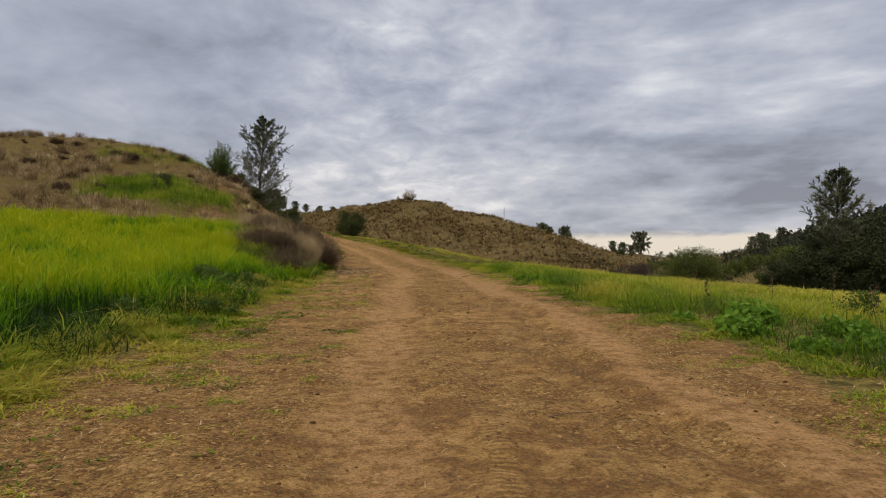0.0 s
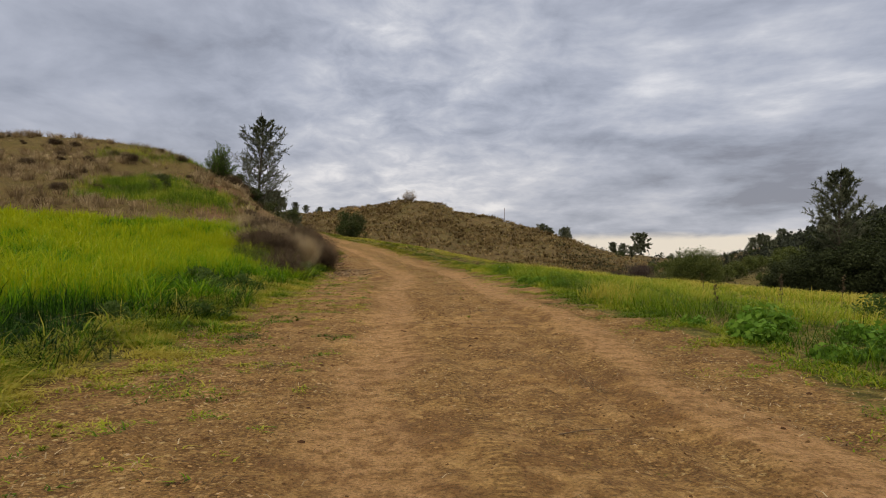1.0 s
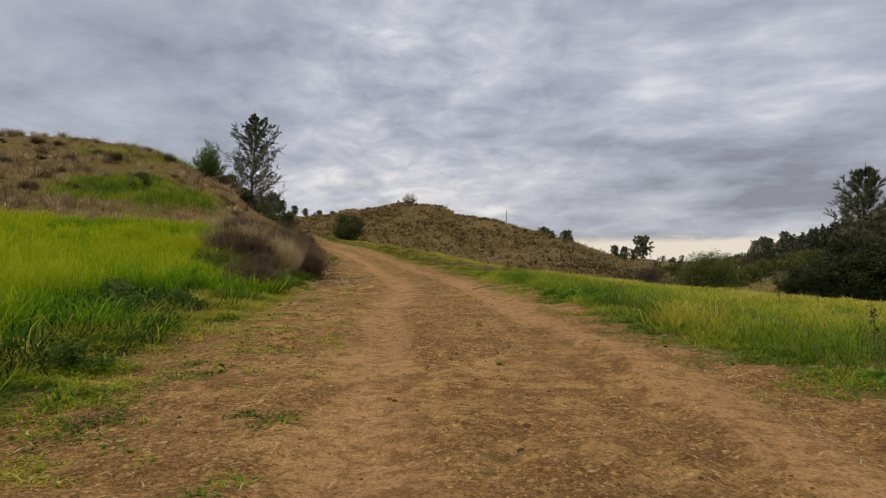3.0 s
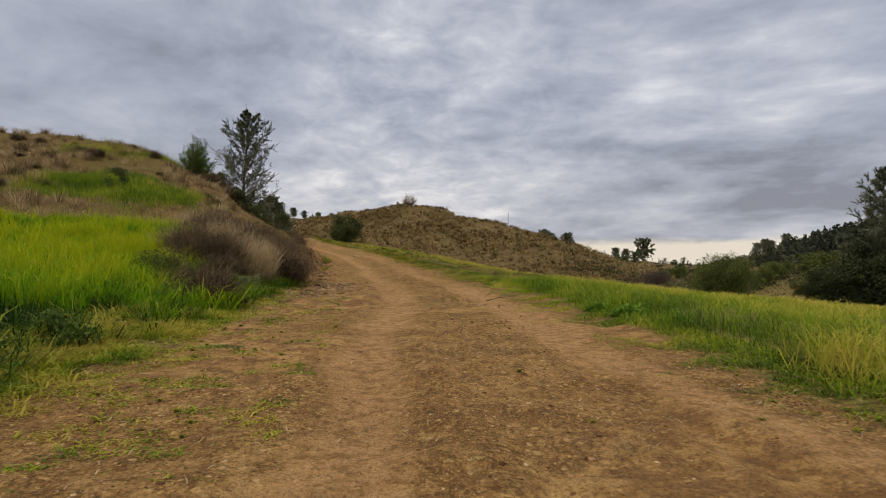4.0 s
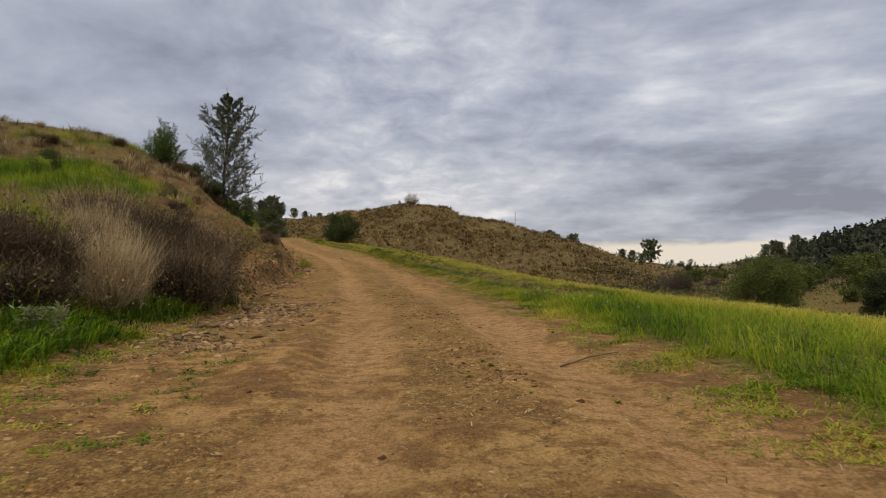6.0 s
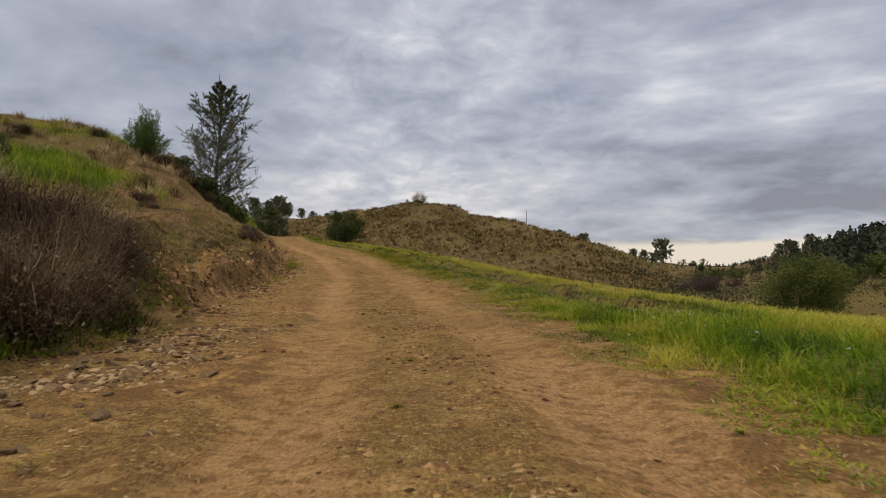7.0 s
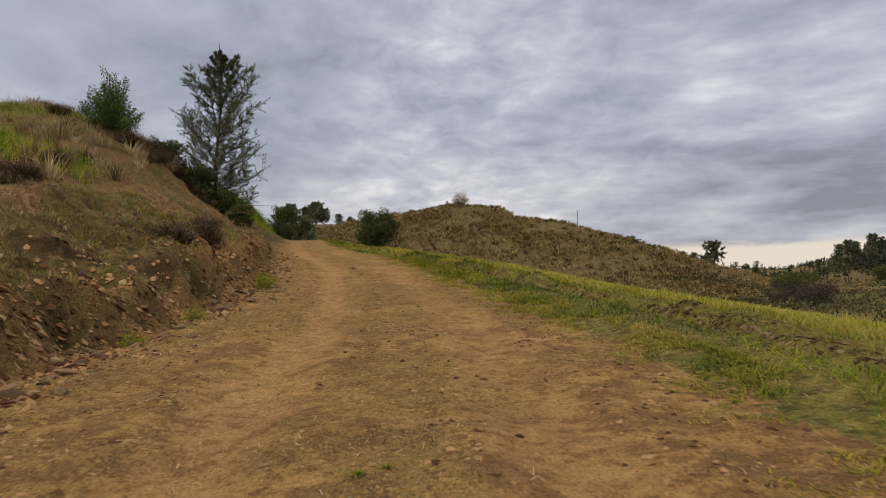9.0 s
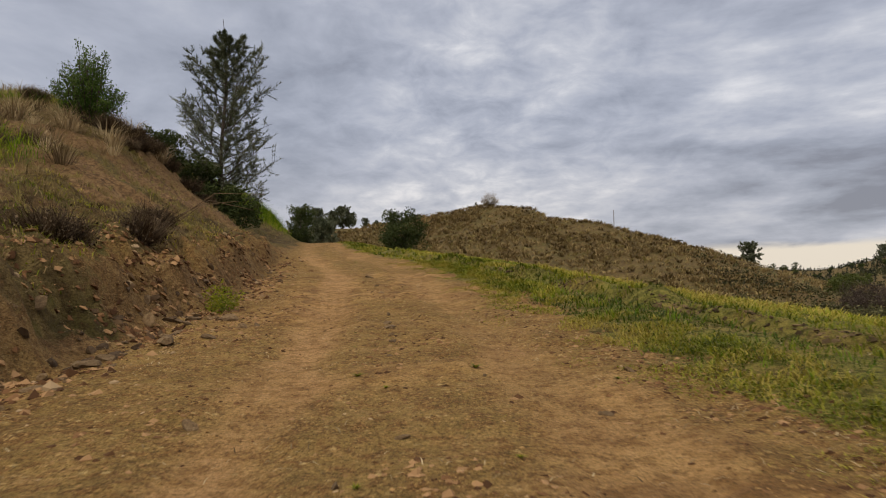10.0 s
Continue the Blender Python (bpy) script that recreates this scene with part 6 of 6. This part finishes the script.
part("shaft", mesh_of("shaft", v, f, M_DEADWOOD, smooth_faces=True), post)
v, f, _ = tube(np.array([[0.03, 0.01, 3.7], [0.03, 0.01, 3.76]]), np.array([0.085, 0.04]), 7)
part("cap", mesh_of("cap", v, f, M_DEADWOOD), post)


def straw_mats(spots):
    """Flattened clumps of dry weed lying on the earth."""
    feet = []
    for x, y, wide in spots:
        a, q = rng.uniform(0, 2 * np.pi, 90), np.sqrt(rng.uniform(0, 1, 90)) * wide * 0.5
        px, py = x + np.cos(a) * q, y + np.sin(a) * q
        feet.append(np.stack([px, py, height(px, py) + 0.004], 1))
    foot = np.concatenate(feet)
    n = len(foot)
    sward("dry_weeds", foot, rng.uniform(0.015, 0.05, n), rng.uniform(0.003, 0.006, n), rng.uniform(1.0, 3.0, n), rng.uniform(-0.1, 0.7, n), M_STRAW, "flattened dry weeds lying on the track", "weeds")


straw_mats(((0.8, 6.7, 0.55), (1.13, 5.5, 0.35), (0.7, 9.3, 0.35), (-1.5, 6.1, 0.3), (0.6, 10.6, 0.4), (0.2, 13.4, 0.35), (-2.3, 8.0, 0.4), (-0.1, 17.0, 0.4), (-0.5, 20.4, 0.45), (-0.8, 25.6, 0.5), (-1.6, 31.4, 0.5), (-2.2, 34.5, 0.5), (-2.6, 38.0, 0.5), (1.9, 12.0, 0.35), (1.2, 22.0, 0.4)))


def rosette(seed):
    """A flat weed of broad leaves spread from one root, about 1 m across."""
    q = np.random.default_rng(seed)
    n = 34
    turn = q.uniform(0, 2 * np.pi, n)
    foot = np.stack([np.cos(turn) * 0.05, np.sin(turn) * 0.05, np.full(n, 0.02)], 1)
    v, f, t = blades(foot, q.uniform(0.10, 0.30, n), q.uniform(0.05, 0.13, n), q.uniform(0.6, 3.0, n), q.uniform(0.25, 0.85, n), turn)
    return mesh_of("low_weed", v, f, M_TURF, t)


rosettes = [rosette(50 + k) for k in range(3)]
for k in range(120):
    y = r.uniform(3.0, 17) if k < 45 else r.uniform(9, 42)
    if k < 45:
        x = float(edge_l(y)) + abs(r.normal(0.55, 0.5))
    elif k < 85:
        x = float(rut_mid(y)) + r.normal(0.1, 0.35)
    else:
        x = float(edge_r(y)) - abs(r.normal(0.2, 0.45))
    ob = tagged(new("low_weed", rosettes[k % 3]), "small flat green weed on the bare earth", "weed", "low weeds on the track")
    stand(ob, x, y, 0.0, r.uniform(0, 360), r.uniform(0.06, 0.15))

# stones standing out of the crown of the track
for x, y, size in ((-4.15, 44.0, 0.13), (-4.35, 44.6, 0.11), (-4.05, 43.5, 0.09), (-3.95, 43.1, 0.10), (-4.45, 45.3, 0.12), (-3.85, 42.4, 0.07), (-5.25, 48.6, 0.17), (-5.7, 50.2, 0.15), (-3.3, 40.0, 0.10), (-3.45, 39.3, 0.08), (-2.75, 38.6, 0.09), (-2.2, 40.6, 0.11), (-1.9, 41.6, 0.12), (-2.95, 41.5, 0.08)):
    rock(x, y, size, int(y * 10), "brown stone standing out of the crown of the track", "stones on the track")
# broken ledge of stones along the ditch
for k in range(110):
    y = r.uniform(33.5, 48)
    x = float(edge_l(y)) + r.normal(0.10, 0.14)
    rock(x, y, r.uniform(0.09, 0.27), k, "flat broken stone in the ledge of the ditch", "stones in the ditch", k % 3 == 0)
